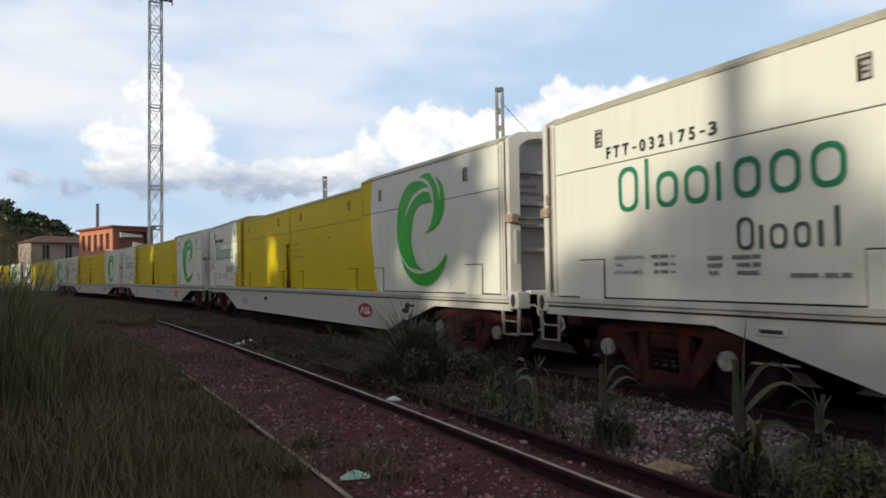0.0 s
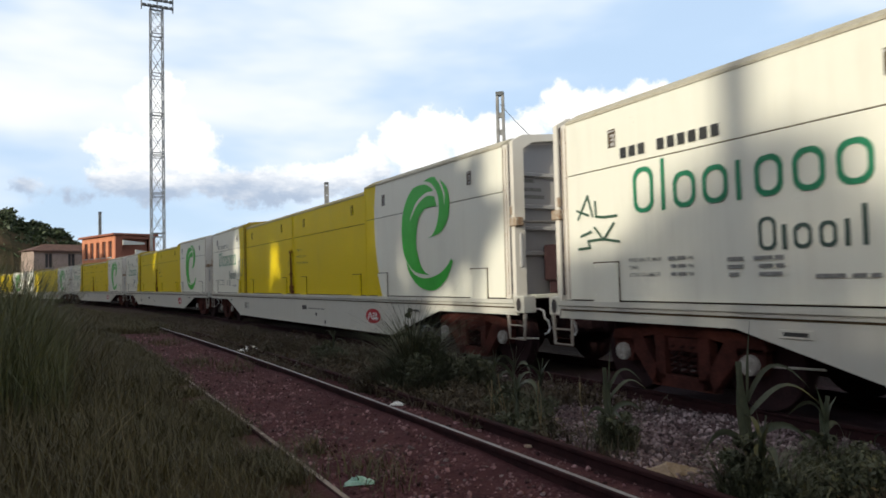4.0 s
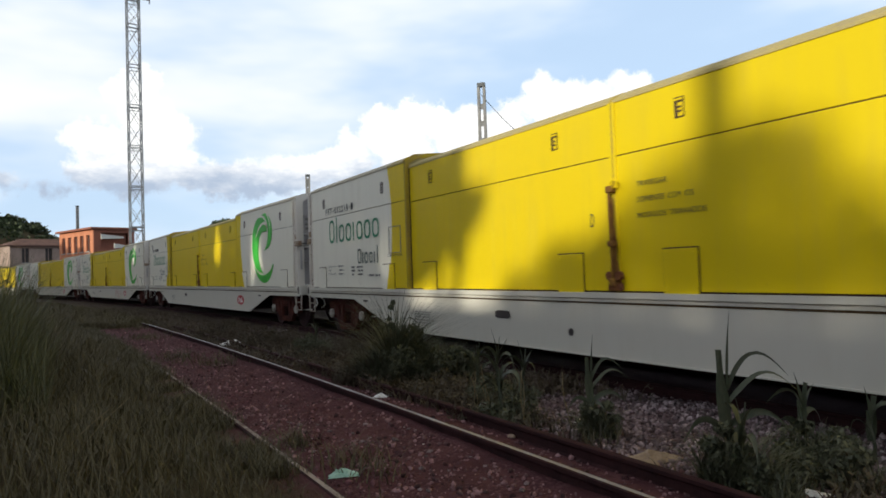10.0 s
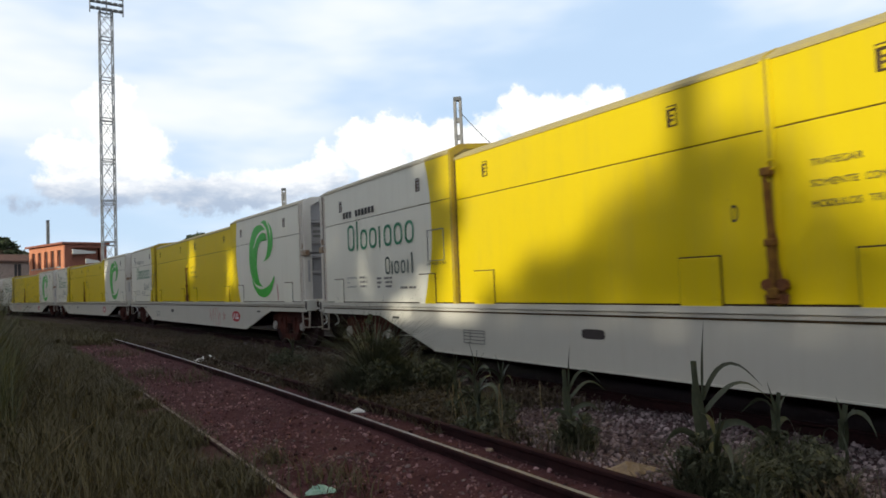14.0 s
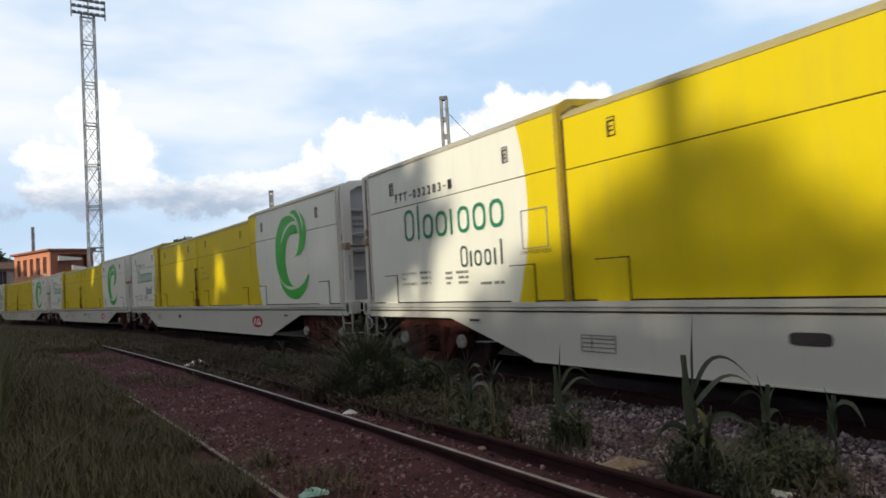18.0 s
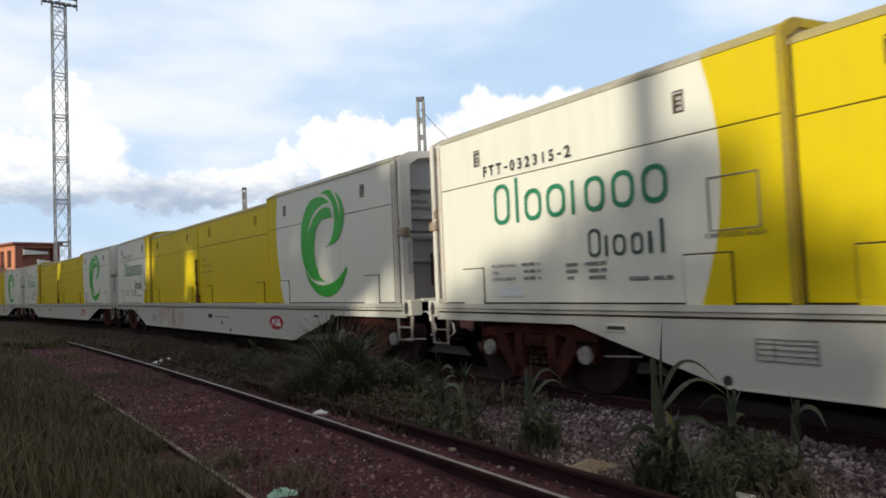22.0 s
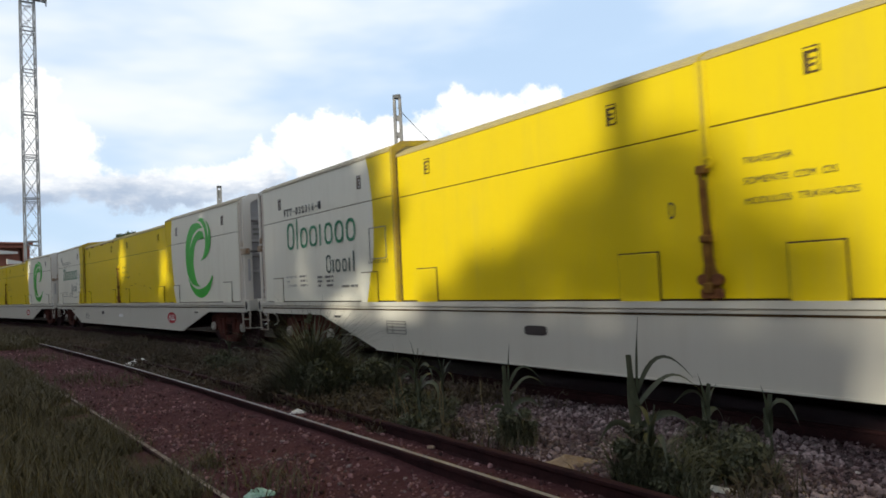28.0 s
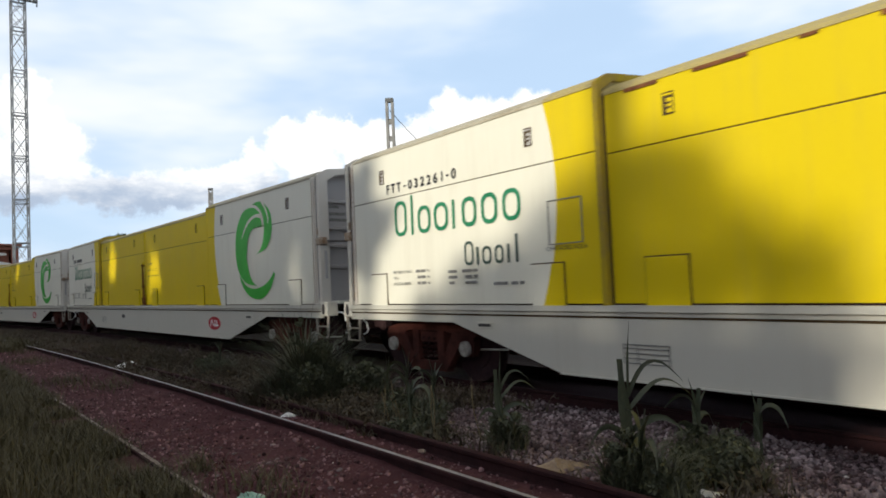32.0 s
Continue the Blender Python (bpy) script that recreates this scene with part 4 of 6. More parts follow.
        prof = [(sx * 1.20, 1.125), (sx * 1.345, 1.125), (sx * 1.345, 1.06), (sx * 1.315, 1.045), (sx * 1.315, 1.01), (sx * 1.20, 1.01)]
        prism(bm, prof, -HALF - 0.02, HALF + 0.02)
        part("deck_flange", bm, M["sill"], sill, "white deck edge")
        # dark strip that paints the shade line under the deck flange
        part("flange_groove", cube(min(sx * 1.296, sx * 1.27), max(sx * 1.296, sx * 1.27), -HALF, HALF, 0.985, 1.012), M["seam"], sill)
        bm = bmesh.new()
        prism(bm, [(sx * 1.31, 0.32), (sx * 1.31, 0.338), (sx * 1.24, 0.338), (sx * 1.24, 0.32)], -6.8, 6.3)
        part("sill_edge", bm, M["sill"], sill)
        if sx < 0:
            x = -1.293
            bm = bmesh.new()
            el = [bm.verts.new((x - 0.004, -5.85 + 0.40 * math.cos(a), 0.682 + 0.163 * math.sin(a))) for a in (2 * math.pi * k / 36 for k in range(36))]
            bm.faces.new(el)
            part("oval_badge", bm, M["red"], sill, "red oval badge")
            for k, (u, sl) in enumerate(((-0.21, -0.055), (-0.09, 0.055), (0.045, 0.0), (0.17, 0.0))):
                bm = bmesh.new()
                yb = -5.85 - u
                bm.faces.new([bm.verts.new((x - 0.007, yb + s + sl * g, 0.682 + 0.085 * g)) for s, g in ((-0.03, -1), (0.03, -1), (0.03 - 0.02 * 0, 1), (-0.03, 1))])
                part("badge_stroke", bm, M["badge_white"], sill, "plain white stroke")
            for k, u in enumerate((0.10, 0.225)):
                bm = flat(bmesh.new(), -5.85 - u - 0.055, -5.85 - u + 0.03, 0.612, 0.657, x - 0.007)
                part("badge_stroke", bm, M["badge_white"], sill, "plain white stroke")
            bm = bmesh.new()
            bm.faces.new([bm.verts.new((x - 0.004, 2.44 + 0.20 * math.copysign(abs(math.cos(a)) ** 0.4, math.cos(a)), 0.77 + 0.06 * math.copysign(abs(math.sin(a)) ** 0.5, math.sin(a)))) for a in (2 * math.pi * k / 28 for k in range(28))])
            part("sill_slot", bm, M["void"], sill, "dark slot")
            for yy in (7.83, -7.77):
                bm = cube(x - 0.012, x, yy - 0.36, yy, 0.815, 0.905, bevel=0.006)
                part("data_plate", bm, M["sill"], sill)
                part("data_line", flat(bmesh.new(), yy - 0.31, yy - 0.05, 0.84, 0.88, x - 0.014), M["ink"], sill, "unreadable plate line")
            bm = bmesh.new()
            yt = 5.36
            for zz in (0.51, 0.562, 0.614, 0.666, 0.706):
                box(bm, x - 0.006, x, yt - 0.58, yt, zz, zz + 0.014)
            for yy in (yt - 0.58, yt - 0.19, yt - 0.012):
                box(bm, x - 0.006, x, yy, yy + 0.012, 0.524, 0.706)
            part("stencil_table", bm, M["stencil"], sill, "grey stencilled table")
    part("centre_sill", cube(-0.35, 0.35, -HALF, HALF, 0.80, 1.10), M["dark"], w)
    part("floor", cube(-1.24, 1.24, -HALF, HALF, 1.09, 1.135), M["dark"], w)
    part("belly_crossing", cube(-1.2, 1.2, -6.0, 6.0, 0.34, 0.40), M["dark"], w)
    for sign in (-1, 1):
        end_wall(w, sign)
        bogie(w, 9.28 if sign > 0 else -9.70)
        steps(w, sign)
        casting(w, sign)
        coupler(w, sign)
    return w


def sill_extras(wagon, y, holes, text=True):
    """Drain holes and a line of small stencilled words, only on some wagons."""
    sill = [o for o in wagon.children if o.name.startswith("side_sill")][0]
    x = -1.293
    for dy, zz in holes:
        part("drain_hole", bar(bmesh.new(), (x - 0.008, y + dy, zz), (x + 0.01, y + dy, zz), 0.05, 12), M["void"], sill, "dark drain hole")
    if text:
        for a, b in ((-0.33, -0.66), (-0.70, -0.98), (-1.02, -1.30), (-1.34, -1.62)):
            part("stencil_line", flat(bmesh.new(), y + b, y + a, 0.735, 0.77, x - 0.004), M["stencil"], sill, "small unreadable grey stencil line")


def number(wagon, text, adv=0.1478, at_y=9.95, lift=0.0):
    far = [o for o in wagon.children if o.name.startswith("end_module")][0]
    for piece in text.replace("-", " - ").split():
        wide = (len(piece) - 1) * adv + (0.112 if piece != "-" else 0.07)
        if piece == "-":
            part("number_dash", flat(bmesh.new(), at_y - 0.10, at_y - 0.03, 2.957 + lift, 2.981 + lift, -1.3165), M["ink"], far)
        else:
            word_wide(" ".join(piece), wide, 0.150, M["ink"], "wagon_number", far, at_y, 2.90 + lift, label="black stencilled wagon number", bold=0.03)
        at_y -= len(piece) * adv


def spray(wagon, mat, strokes, width, x, name="graffiti"):
    """Loose unreadable spray strokes on the side."""
    for pts in strokes:
        bm = bmesh.new()
        for (y0, z0), (y1, z1) in zip(pts, pts[1:]):
            d = Vector((y1 - y0, z1 - z0)).normalized() * width
            n = Vector((-d.y, d.x)) * 0.5
            c = [(y0 - n.x - d.x * 0.3, z0 - n.y - d.y * 0.3), (y1 - n.x + d.x * 0.3, z1 - n.y + d.y * 0.3), (y1 + n.x + d.x * 0.3, z1 + n.y + d.y * 0.3), (y0 + n.x - d.x * 0.3, z0 + n.y - d.y * 0.3)]
            bm.faces.new([bm.verts.new((x, a, b)) for a, b in c])
            x -= 0.0006
        part(name, bm, M[mat], wagon, "loose sprayed stroke")


def travelled(t):
    """Metres that the train has gone since the gap named 0 stood beside the camera."""
    surge = float(np.interp(t, (0, 1, 2, 4, 24.5, 26, 28), (0, 0, -0.08, 0, 0, 0.09, 0)))
    return surge - 8.7530 + 5.817948 * t + 0.038126567 * t ** 2 - 0.000328697 * t ** 3 - 1.3787e-05 * t ** 4 + 3.152632e-07 * t ** 5


# slack in the couplers: how far each wagon stands from an even spacing
SLACK = {-1: 0.016, 0: -0.053, 1: 0.020, 2: -0.023, 3: -0.043, 4: 0.057, 5: 0.077, 6: 0.047, 7: -0.036, 8: -0.069, 9: 0.010}


def wagon_pose(n, t):
    s = n * LW - travelled(t) + LW / 2 + SLACK.get(n, 0.0)
    a, _ = on_line(XC, s - 9.05)
    b, _ = on_line(XC, s + 9.05)
    d = b - a
    mid = (a + b) / 2
    return pose(mid.x, mid.y, 0, 0, 0, math.degrees(math.atan2(-d.x, d.y))), s


FIRST, LAST = -1, 12
WAGONS = {FIRST: make_wagon()}
WAGONS[FIRST].matrix_basis = wagon_pose(FIRST, 0)[0]
for n in range(FIRST + 1, LAST + 1):
    WAGONS[n] = copy_thing(WAGONS[FIRST], wagon_pose(n, 0)[0])
NUMBERS = {-1: "FTT-032175-3", 1: "FTT-032257-1", 2: "FTT-032218-1", 4: "FTT-032283-1", 5: "FTT-032315-2", 6: "FTT-032304-7", 7: "FTT-032316-1", 8: "FTT-032261-0"}
LETTERING = {4: (0.162, 9.95, 0.03), 7: (0.146, 9.86), 8: (0.157,)}      # wider, shifted or lifted on some
for n, text in NUMBERS.items():
    number(WAGONS[n], text, *LETTERING.get(n, ()))
for n in (0, 3, 9, 10, 11, 12):
    # numbers never readable in view: plain bars
    far = [o for o in WAGONS[n].children if o.name.startswith("end_module")][0]
    bm = bmesh.new()
    for k in range(11):
        if k not in (3, 10):
            flat(bm, 9.95 - k * 0.157 - 0.11, 9.95 - k * 0.157, 2.91, 3.04, -1.3165)
    part("number_bars", bm, M["ink"], far, "black stencilled number")

# ---- behind the train: mast, poles, houses, woods ----
def at(yaw, dist):
    a = radians(yaw)
    return Vector((-math.sin(a) * dist, math.cos(a) * dist, 0))


def floodlight_mast():
    base = at(-5.06, 76.0)
    m = new("floodlight_mast")
    tagged(m, "tall grey lattice mast with a rack of floodlights", "light mast")
    top, w0, w1 = 29.9, 1.22, 1.14
    legs = lambda z: [(sx * (w0 + (w1 - w0) * z / top) / 2, sy * (w0 + (w1 - w0) * z / top) / 2, z) for sx, sy in ((-1, -1), (1, -1), (1, 1), (-1, 1))]
    for k in range(4):
        part("leg", bar(bmesh.new(), legs(-0.3)[k], legs(top)[k], 0.06, 6), M["galvanised"], m)
    z, step = -1.37, 4.07
    while z < top:
        z2 = min(z + step, top)
        a, b, mid = legs(z), legs(z2), legs((z + z2) / 2)
        for k in range(4):
            q = (k + 1) % 4
            part("ring_brace", bar(bmesh.new(), b[k], b[q], 0.055, 5), M["galvanised"], m)
            part("ring_brace", bar(bmesh.new(), tuple(Vector(b[k]) - Vector((0, 0, 0.35))), tuple(Vector(b[q]) - Vector((0, 0, 0.35))), 0.04, 5), M["galvanised"], m)
        for k in range(4):
            q = (k + 1) % 4
            bm = bmesh.new()
            for lo, hi in ((a, mid), (mid, b)):
                bar(bm, lo[k], hi[q], 0.03, 4)
                bar(bm, lo[q], hi[k], 0.03, 4)
            part("cross_brace", bm, M["galvanised"], m)
        z = z2
    for zz in (29.82, 30.48, 31.14):
        rack = part("lamp_rail", cube(-1.55, 1.55, -0.75, -0.6, zz - 0.06, zz + 0.06), M["galvanised"], m)
        for k in range(6):
            x = -1.3 + 0.52 * k
            part("floodlight", cube(x - 0.22, x + 0.22, -1.0, -0.75, zz - 0.16, zz + 0.12, bevel=0.04), M["lamp_dark"], rack, "dark floodlight housing")
    for sx in (-1.5, 0, 1.5):
        part("rack_post", bar(bmesh.new(), (sx, -0.66, 29.4), (sx, -0.66, 31.35), 0.06, 6), M["galvanised"], m)
    m.matrix_basis = pose(base.x, base.y, -0.0, 0, 0, 3)


def concrete_pole(yaw, dist, top, width, turn_z, wire=None, rung=0.22):
    p = at(yaw, dist)
    m = new("concrete_pole")
    tagged(m, "pale concrete utility pole with square openings", "utility pole", "utility poles")
    bm = bmesh.new()
    for sx in (-1, 1):
        for y0, y1 in ((-0.08, 0.08),):
            a, b = (sx * width * 0.62, 0, -0.4), (sx * width * 0.5, 0, top)
            v = []
            for q, s in ((a, 1.2), (b, 1.0)):
                v.append([bm.verts.new((q[0] + dx * 0.055 * s, dy * 0.09 * s, q[2])) for dx, dy in ((-1, -1), (1, -1), (1, 1), (-1, 1))])
            for k in range(4):
                bm.faces.new([v[0][k], v[0][(k + 1) % 4], v[1][(k + 1) % 4], v[1][k]])
            bm.faces.new(v[1])
    bmesh.ops.recalc_face_normals(bm, faces=bm.faces)
    part("flange", bm, M["pole"], m)
    z = 0.3
    while z < top - 0.3:
        part("rung", cube(-width * 0.56, width * 0.56, -0.05, 0.05, z, z + rung), M["pole"], m)
        z += 0.72
    part("cap", cube(-width * 0.72, width * 0.72, -0.12, 0.12, top - 0.02, top + 0.14), M["lamp_dark"], m)
    m.matrix_basis = pose(p.x, p.y, -0.08, 0, 0, turn_z)
    if wire:
        q = Vector(wire)
        a = Vector((p.x, p.y, top - 0.45))
        pts = [a.lerp(q, f) - Vector((0, 0, 0.25 * math.sin(math.pi * f))) for f in (k / 8 for k in range(9))]
        ob = part("overhead_wire", tube(bmesh.new(), pts, 0.016, 4), M["lamp_dark"])
        tagged(ob, "thin dark wire sagging from a concrete pole", "wire")


def brick_building():
    h = 8.45
    c, l, r = Vector((3.76, 103.5, 0)), Vector((-0.15, 113.9, 0)), Vector((8.95, 105.2, 0))
    u = (l - c)
    lu, n1 = u.length, u.normalized()
    yaw = math.atan2(n1.y, n1.x)
    # local x runs along the lit front, local y into the house
    m = new("brick_building")
    tagged(m, "flat-roofed two-storey orange brick railway building", "building")
    dr = (r - c).length
    wt = 0.3
    zs = (0.0, 5.55, 7.75, h)
    bm = box(bmesh.new(), 0, lu, -wt, 0, -0.5, zs[1])
    box(bm, 0, lu, -wt, 0, zs[2], h)
    n = 5
    pier = 0.9
    gap = (lu - pier * (n + 1)) / n
    for k in range(n + 1):
        x = k * (pier + gap)
        box(bm, x, x + pier, -wt, 0, zs[1], zs[2])
    part("front_wall", bm, M["brick"], m, "sunlit orange brick wall")
    for k in range(n):
        x = pier + k * (pier + gap)
        win = part("window", cube(x, x + gap, -0.27, -0.22, zs[1], zs[2]), M["void"], m, "dark window opening")
        bm = bmesh.new()
        for xx in (x, x + gap / 2, x + gap - 0.08):
            box(bm, xx, xx + 0.08, -0.21, -0.15, zs[1], zs[2])
        box(bm, x, x + gap, -0.21, -0.15, zs[1] + 1.0, zs[1] + 1.08)
        part("window_frame", bm, M["brick_dark"], win)
        part("window_sill", cube(x - 0.1, x + gap + 0.1, -0.05, 0.12, zs[1] - 0.14, zs[1]), M["concrete"], win)
    bm = box(bmesh.new(), -0.3, 0, -dr, 0, -0.5, 5.9)
    box(bm, -0.3, 0, -dr, 0, 8.0, h)
    for a, b in ((-0.9, 0), (-dr, -4.6)):
        box(bm, -0.3, 0, a, b, 5.9, 8.0)
    part("side_wall", bm, M["brick_dark"], m, "orange brick wall with shade put into its colour")
    part("recess", cube(0.4, 0.5, -4.6, -0.9, 5.9, 8.0), M["brick_dark"], m)
    for z, y0, y1 in ((7.25, -3.9, -0.9), (6.0, -4.4, -2.6)):
        bm = bmesh.new()
        plate(bm, [(y0, z), (y1, z - 0.1), (y1, z + 0.55), (y0, z + 0.25)], -0.5, -0.32)
        part("awning", bm, M["pale"], m, "pale awning strip")
    part("back_wall", cube(lu - 0.3, lu, -dr, -wt, -0.5, h), M["brick_dark"], m)
    part("inner_wall", cube(0, lu, -dr, -dr + 0.3, -0.5, h), M["brick_dark"], m)
    roof = part("roof", cube(-0.6, lu + 0.3, -dr - 0.3, 0.45, h, h + 0.28, bevel=0.03), M["brick_dark"], m, "flat concrete roof edge")
    m.matrix_basis = Matrix.Translation(c) @ Matrix.Rotation(yaw, 4, "Z") 


def old_house():
    m = new("old_house")
    tagged(m, "old two-storey plastered house with a hipped tile roof", "house")
    c = at(3.12, 122.0)
    fx, fy, h = 10.6, 5.2, 7.3
    bm = bmesh.new()
    z0, z1 = 4.7, 6.85
    wins = ((1.6, 2.6), (4.9, 5.9))
    box(bm, 0, fx, 0, 0.3, -0.5, z0)
    box(bm, 0, fx, 0, 0.3, z1, h)
    edges = [0] + [v for w in wins for v in w] + [fx]
    for a, b in zip(edges[::2], edges[1::2]):
        box(bm, a, b, 0, 0.3, z0, z1)
    part("front_wall", bm, M["plaster"], m, "stained pale plaster wall")
    part("side_wall", cube(0, 0.3, 0.3, fy, -0.5, h), M["plaster"], m)
    part("side_wall", cube(fx - 0.3, fx, 0.3, fy, -0.5, h), M["plaster"], m)
    part("back_wall", cube(0.3, fx - 0.3, fy - 0.3, fy, -0.5, h), M["plaster"], m)
    for a, b in wins:
        win = part("window", cube(a, b, 0.22, 0.26, z0, z1), M["void"], m, "dark window opening")
        part("window_frame", cube((a + b) / 2 - 0.04, (a + b) / 2 + 0.04, 0.14, 0.2, z0, z1), M["plaster"], win)
        part("window_sill", cube(a - 0.1, b + 0.1, -0.08, 0.05, z0 - 0.12, z0), M["concrete"], win)
    bm = bmesh.new()
    o = 0.5
    lo = [bm.verts.new(p) for p in ((-o, -o, h), (fx + o, -o, h), (fx + o, fy + o, h), (-o, fy + o, h))]
    hi = [bm.verts.new(p) for p in ((2.4, fy / 2, h + 1.15), (fx - 2.4, fy / 2, h + 1.15))]
    for q in ((lo[0], lo[1], hi[1], hi[0]), (lo[1], lo[2], hi[1]), (lo[2], lo[3], hi[0], hi[1]), (lo[3], lo[0], hi[0]), tuple(lo[::-1])):
        bm.faces.new(q)
    part("roof", bm, M["tile"], m, "dark hipped clay tile roof")
    part("eave_board", cube(-o, fx + o, -o - 0.05, -o + 0.05, h - 0.2, h + 0.02), M["tile"], m)
    m.matrix_basis = pose(c.x, c.y, 0.0, 0, 0, 22)


def leaf_cloud(rng, centres, count, size):
    """Vertices and faces of many small leaves round the given clumps (x, y, z, radius)."""
    cs = np.array([c[:3] for c in centres])
    rs = np.array([c[3] for c in centres])
    pick = rng.integers(0, len(cs), count)
    d = rng.normal(size=(count, 3))
    d /= np.linalg.norm(d, axis=1)[:, None]
    p = cs[pick] + d * (rs[pick] * rng.uniform(0.25, 1.0, count) ** 0.5)[:, None] * np.array([1, 1, 0.8])
    a = rng.normal(size=(count, 3))
    a /= np.linalg.norm(a, axis=1)[:, None]
    b = np.cross(a, rng.normal(size=(count, 3)))
    b /= np.linalg.norm(b, axis=1)[:, None]
    s = (size * rng.uniform(0.6, 1.3, count))[:, None]
    verts = np.stack([p - a * s, p + b * s * 0.45, p + a * s, p - b * s * 0.45], 1).reshape(-1, 3)
    faces = np.arange(count * 4).reshape(-1, 4)
    return verts, faces


def leaf_mesh(name, verts, faces, material, parent=None):
    me = bpy.data.meshes.new(name)
    me.vertices.add(len(verts))
    me.vertices.foreach_set("co", np.ascontiguousarray(verts, dtype=np.float32).ravel())
    k = faces.shape[1]
    me.loops.add(faces.size)
    me.loops.foreach_set("vertex_index", faces.ravel().astype(np.int32))
    me.polygons.add(len(faces))
    me.polygons.foreach_set("loop_start", np.arange(0, faces.size, k, dtype=np.int32))
    me.update(calc_edges=True)
    me.materials.append(material)
    ob = new(name, me)
    if parent is not None:
        ob.parent = parent
    return ob


WIRE_END = at(-37.6, 31.0) + Vector((0, 0, 6.5))
floodlight_mast()
concrete_pole(-32.36, 29.0, 9.17, 0.23, -40, WIRE_END)
concrete_pole(-17.92, 54.0, 9.05, 0.24, -20, None, 0.66)
concrete_pole(-1.1, 128.0, 13.9, 0.34, 10, None, 0.70)
brick_building()
old_house()

# unseen row of trees, known by the leafy shade it throws on the train
ROW_X = -30.0
SHADE = Vector((TO_SUN.x, TO_SUN.y, TO_SUN.z)) / -TO_SUN.x


def in_shade_line(y, z, x=ROW_X):
    """Where a caster at x must stand so that its shade reaches the train's side at (y, z)."""
    k = 5.99 - x
    return y + SHADE.y * k, z + SHADE.z * k


def shade_tree(y0, y1, top, seed, foot=0.3, holes=(), r=0.36, leaf=0.17, dense=430, edge=None):
    """A bushy tree whose crown casts the shade between y0 and y1 of the train's side, up to the height top(y) and beyond the line edge(z)."""
    rng = np.random.default_rng(seed)
    clumps = []
    y = y0
    while y <= y1:
        z = foot
        while z < top(y) - r * 0.6:
            if all(((y - hy) / hw) ** 2 + ((z - hz) / hh) ** 2 > 1 for hy, hz, hw, hh in holes) and (edge is None or y > edge(z) + r * 0.5):
                cy, cz = in_shade_line(y + rng.normal(0, 0.06), z + rng.normal(0, 0.06))
                clumps.append((rng.uniform(-0.6, 0.6), cy, cz, r * rng.uniform(0.85, 1.15)))
            z += r * 0.8
        y += r * 0.8
    if not clumps:
        return
    mid = in_shade_line((y0 + y1) / 2, 0)[0]
    clumps = [(a, b - mid, c, d) for a, b, c, d in clumps]
    m = new("tree")
    tagged(m, "tall bushy tree at the yard's edge", "tree", "trees beside the yard")
    v, f = leaf_cloud(rng, clumps, int(dense * (y1 - y0 + 0.5)), leaf)
    leaf_mesh("crown", v, f, M["tree_leaf"], m)
    part("trunk", bar(bmesh.new(), (0, 0, -0.3), (0, 0, 12.5), 0.24, 8, 0, 0.12), M["bark"], m)
    for k in range(4):
        c = clumps[(k * 7) % len(clumps)]
        part("limb", bar(bmesh.new(), (0, 0, 8.5 + 0.5 * k), c[:3], 0.08, 6, 0, 0.03), M["bark"], m)
    m.matrix_basis = pose(ROW_X, mid, 0)


def bushy_top(y):
    return 0.1 + float(np.interp(y, (2.55, 2.8, 3.0, 3.12, 3.7, 3.85, 4.0, 4.3, 4.6, 5.2, 5.6, 6.0, 6.2, 6.8, 7.2, 7.7, 8.2, 8.7, 9.2), (0.9, 1.3, 1.6, 1.92, 2.02, 2.2, 2.5, 2.7, 2.84, 2.62, 2.58, 2.40, 2.1, 1.92, 1.78, 1.58, 1.45, 1.2, 0.9)))


def left_edge(z):
    return float(np.interp(z, (1.0, 1.3, 1.65, 2.0, 2.3, 2.7, 3.05, 3.7, 4.1), (12.0, 11.2, 10.3, 9.65, 9.5, 9.6, 9.9, 10.7, 10.9)))


HOLES = ((12.9, 1.6, 0.34, 0.5), (13.2, 2.15, 0.26, 0.4), (22.5, 1.95, 0.75, 0.85), (27.5, 2.5, 0.75, 0.95), (46.0, 2.2, 0.7, 0.7))
shade_tree(2.6, 5.4, bushy_top, 41, r=0.28, leaf=0.10, dense=1080)
shade_tree(5.5, 9.1, bushy_top, 42, r=0.28, leaf=0.10, dense=900)
shade_tree(9.5, 12.3, lambda y: 4.0, 43, foot=1.1, r=0.24, leaf=0.11, dense=2600, edge=left_edge)
shade_tree(12.4, 16.4, lambda y: 4.5, 44, holes=HOLES, dense=1500)
for k in range(4):
    shade_tree(16.5 + 4 * k, 20.4 + 4 * k, lambda y: 4.6 + 0.3 * math.sin(y), 45 + k, holes=HOLES, dense=1500)
for k in range(14):
    shade_tree(32.6 + 6 * k, 38.5 + 6 * k, lambda y: 4.7 + 0.4 * math.sin(y), 60 + k, holes=HOLES, r=0.6, leaf=0.30, dense=620)

# long plain unseen wall, added to keep the low sun off the ground
shed = new("goods_shed")
tagged(shed, "long plain plastered wall added unseen to shade the yard", "shed")
for y0, y1, top in ((-60, -3.9, 5.42), (-3.9, 92, 6.16)):
    part("wall", cube(-12.6, -12.2, y0, y1, -0.3, top), M["plaster"], shed)
    part("wall_cap", cube(-12.75, -12.05, y0, y1, top, top + 0.12), M["concrete"], shed)

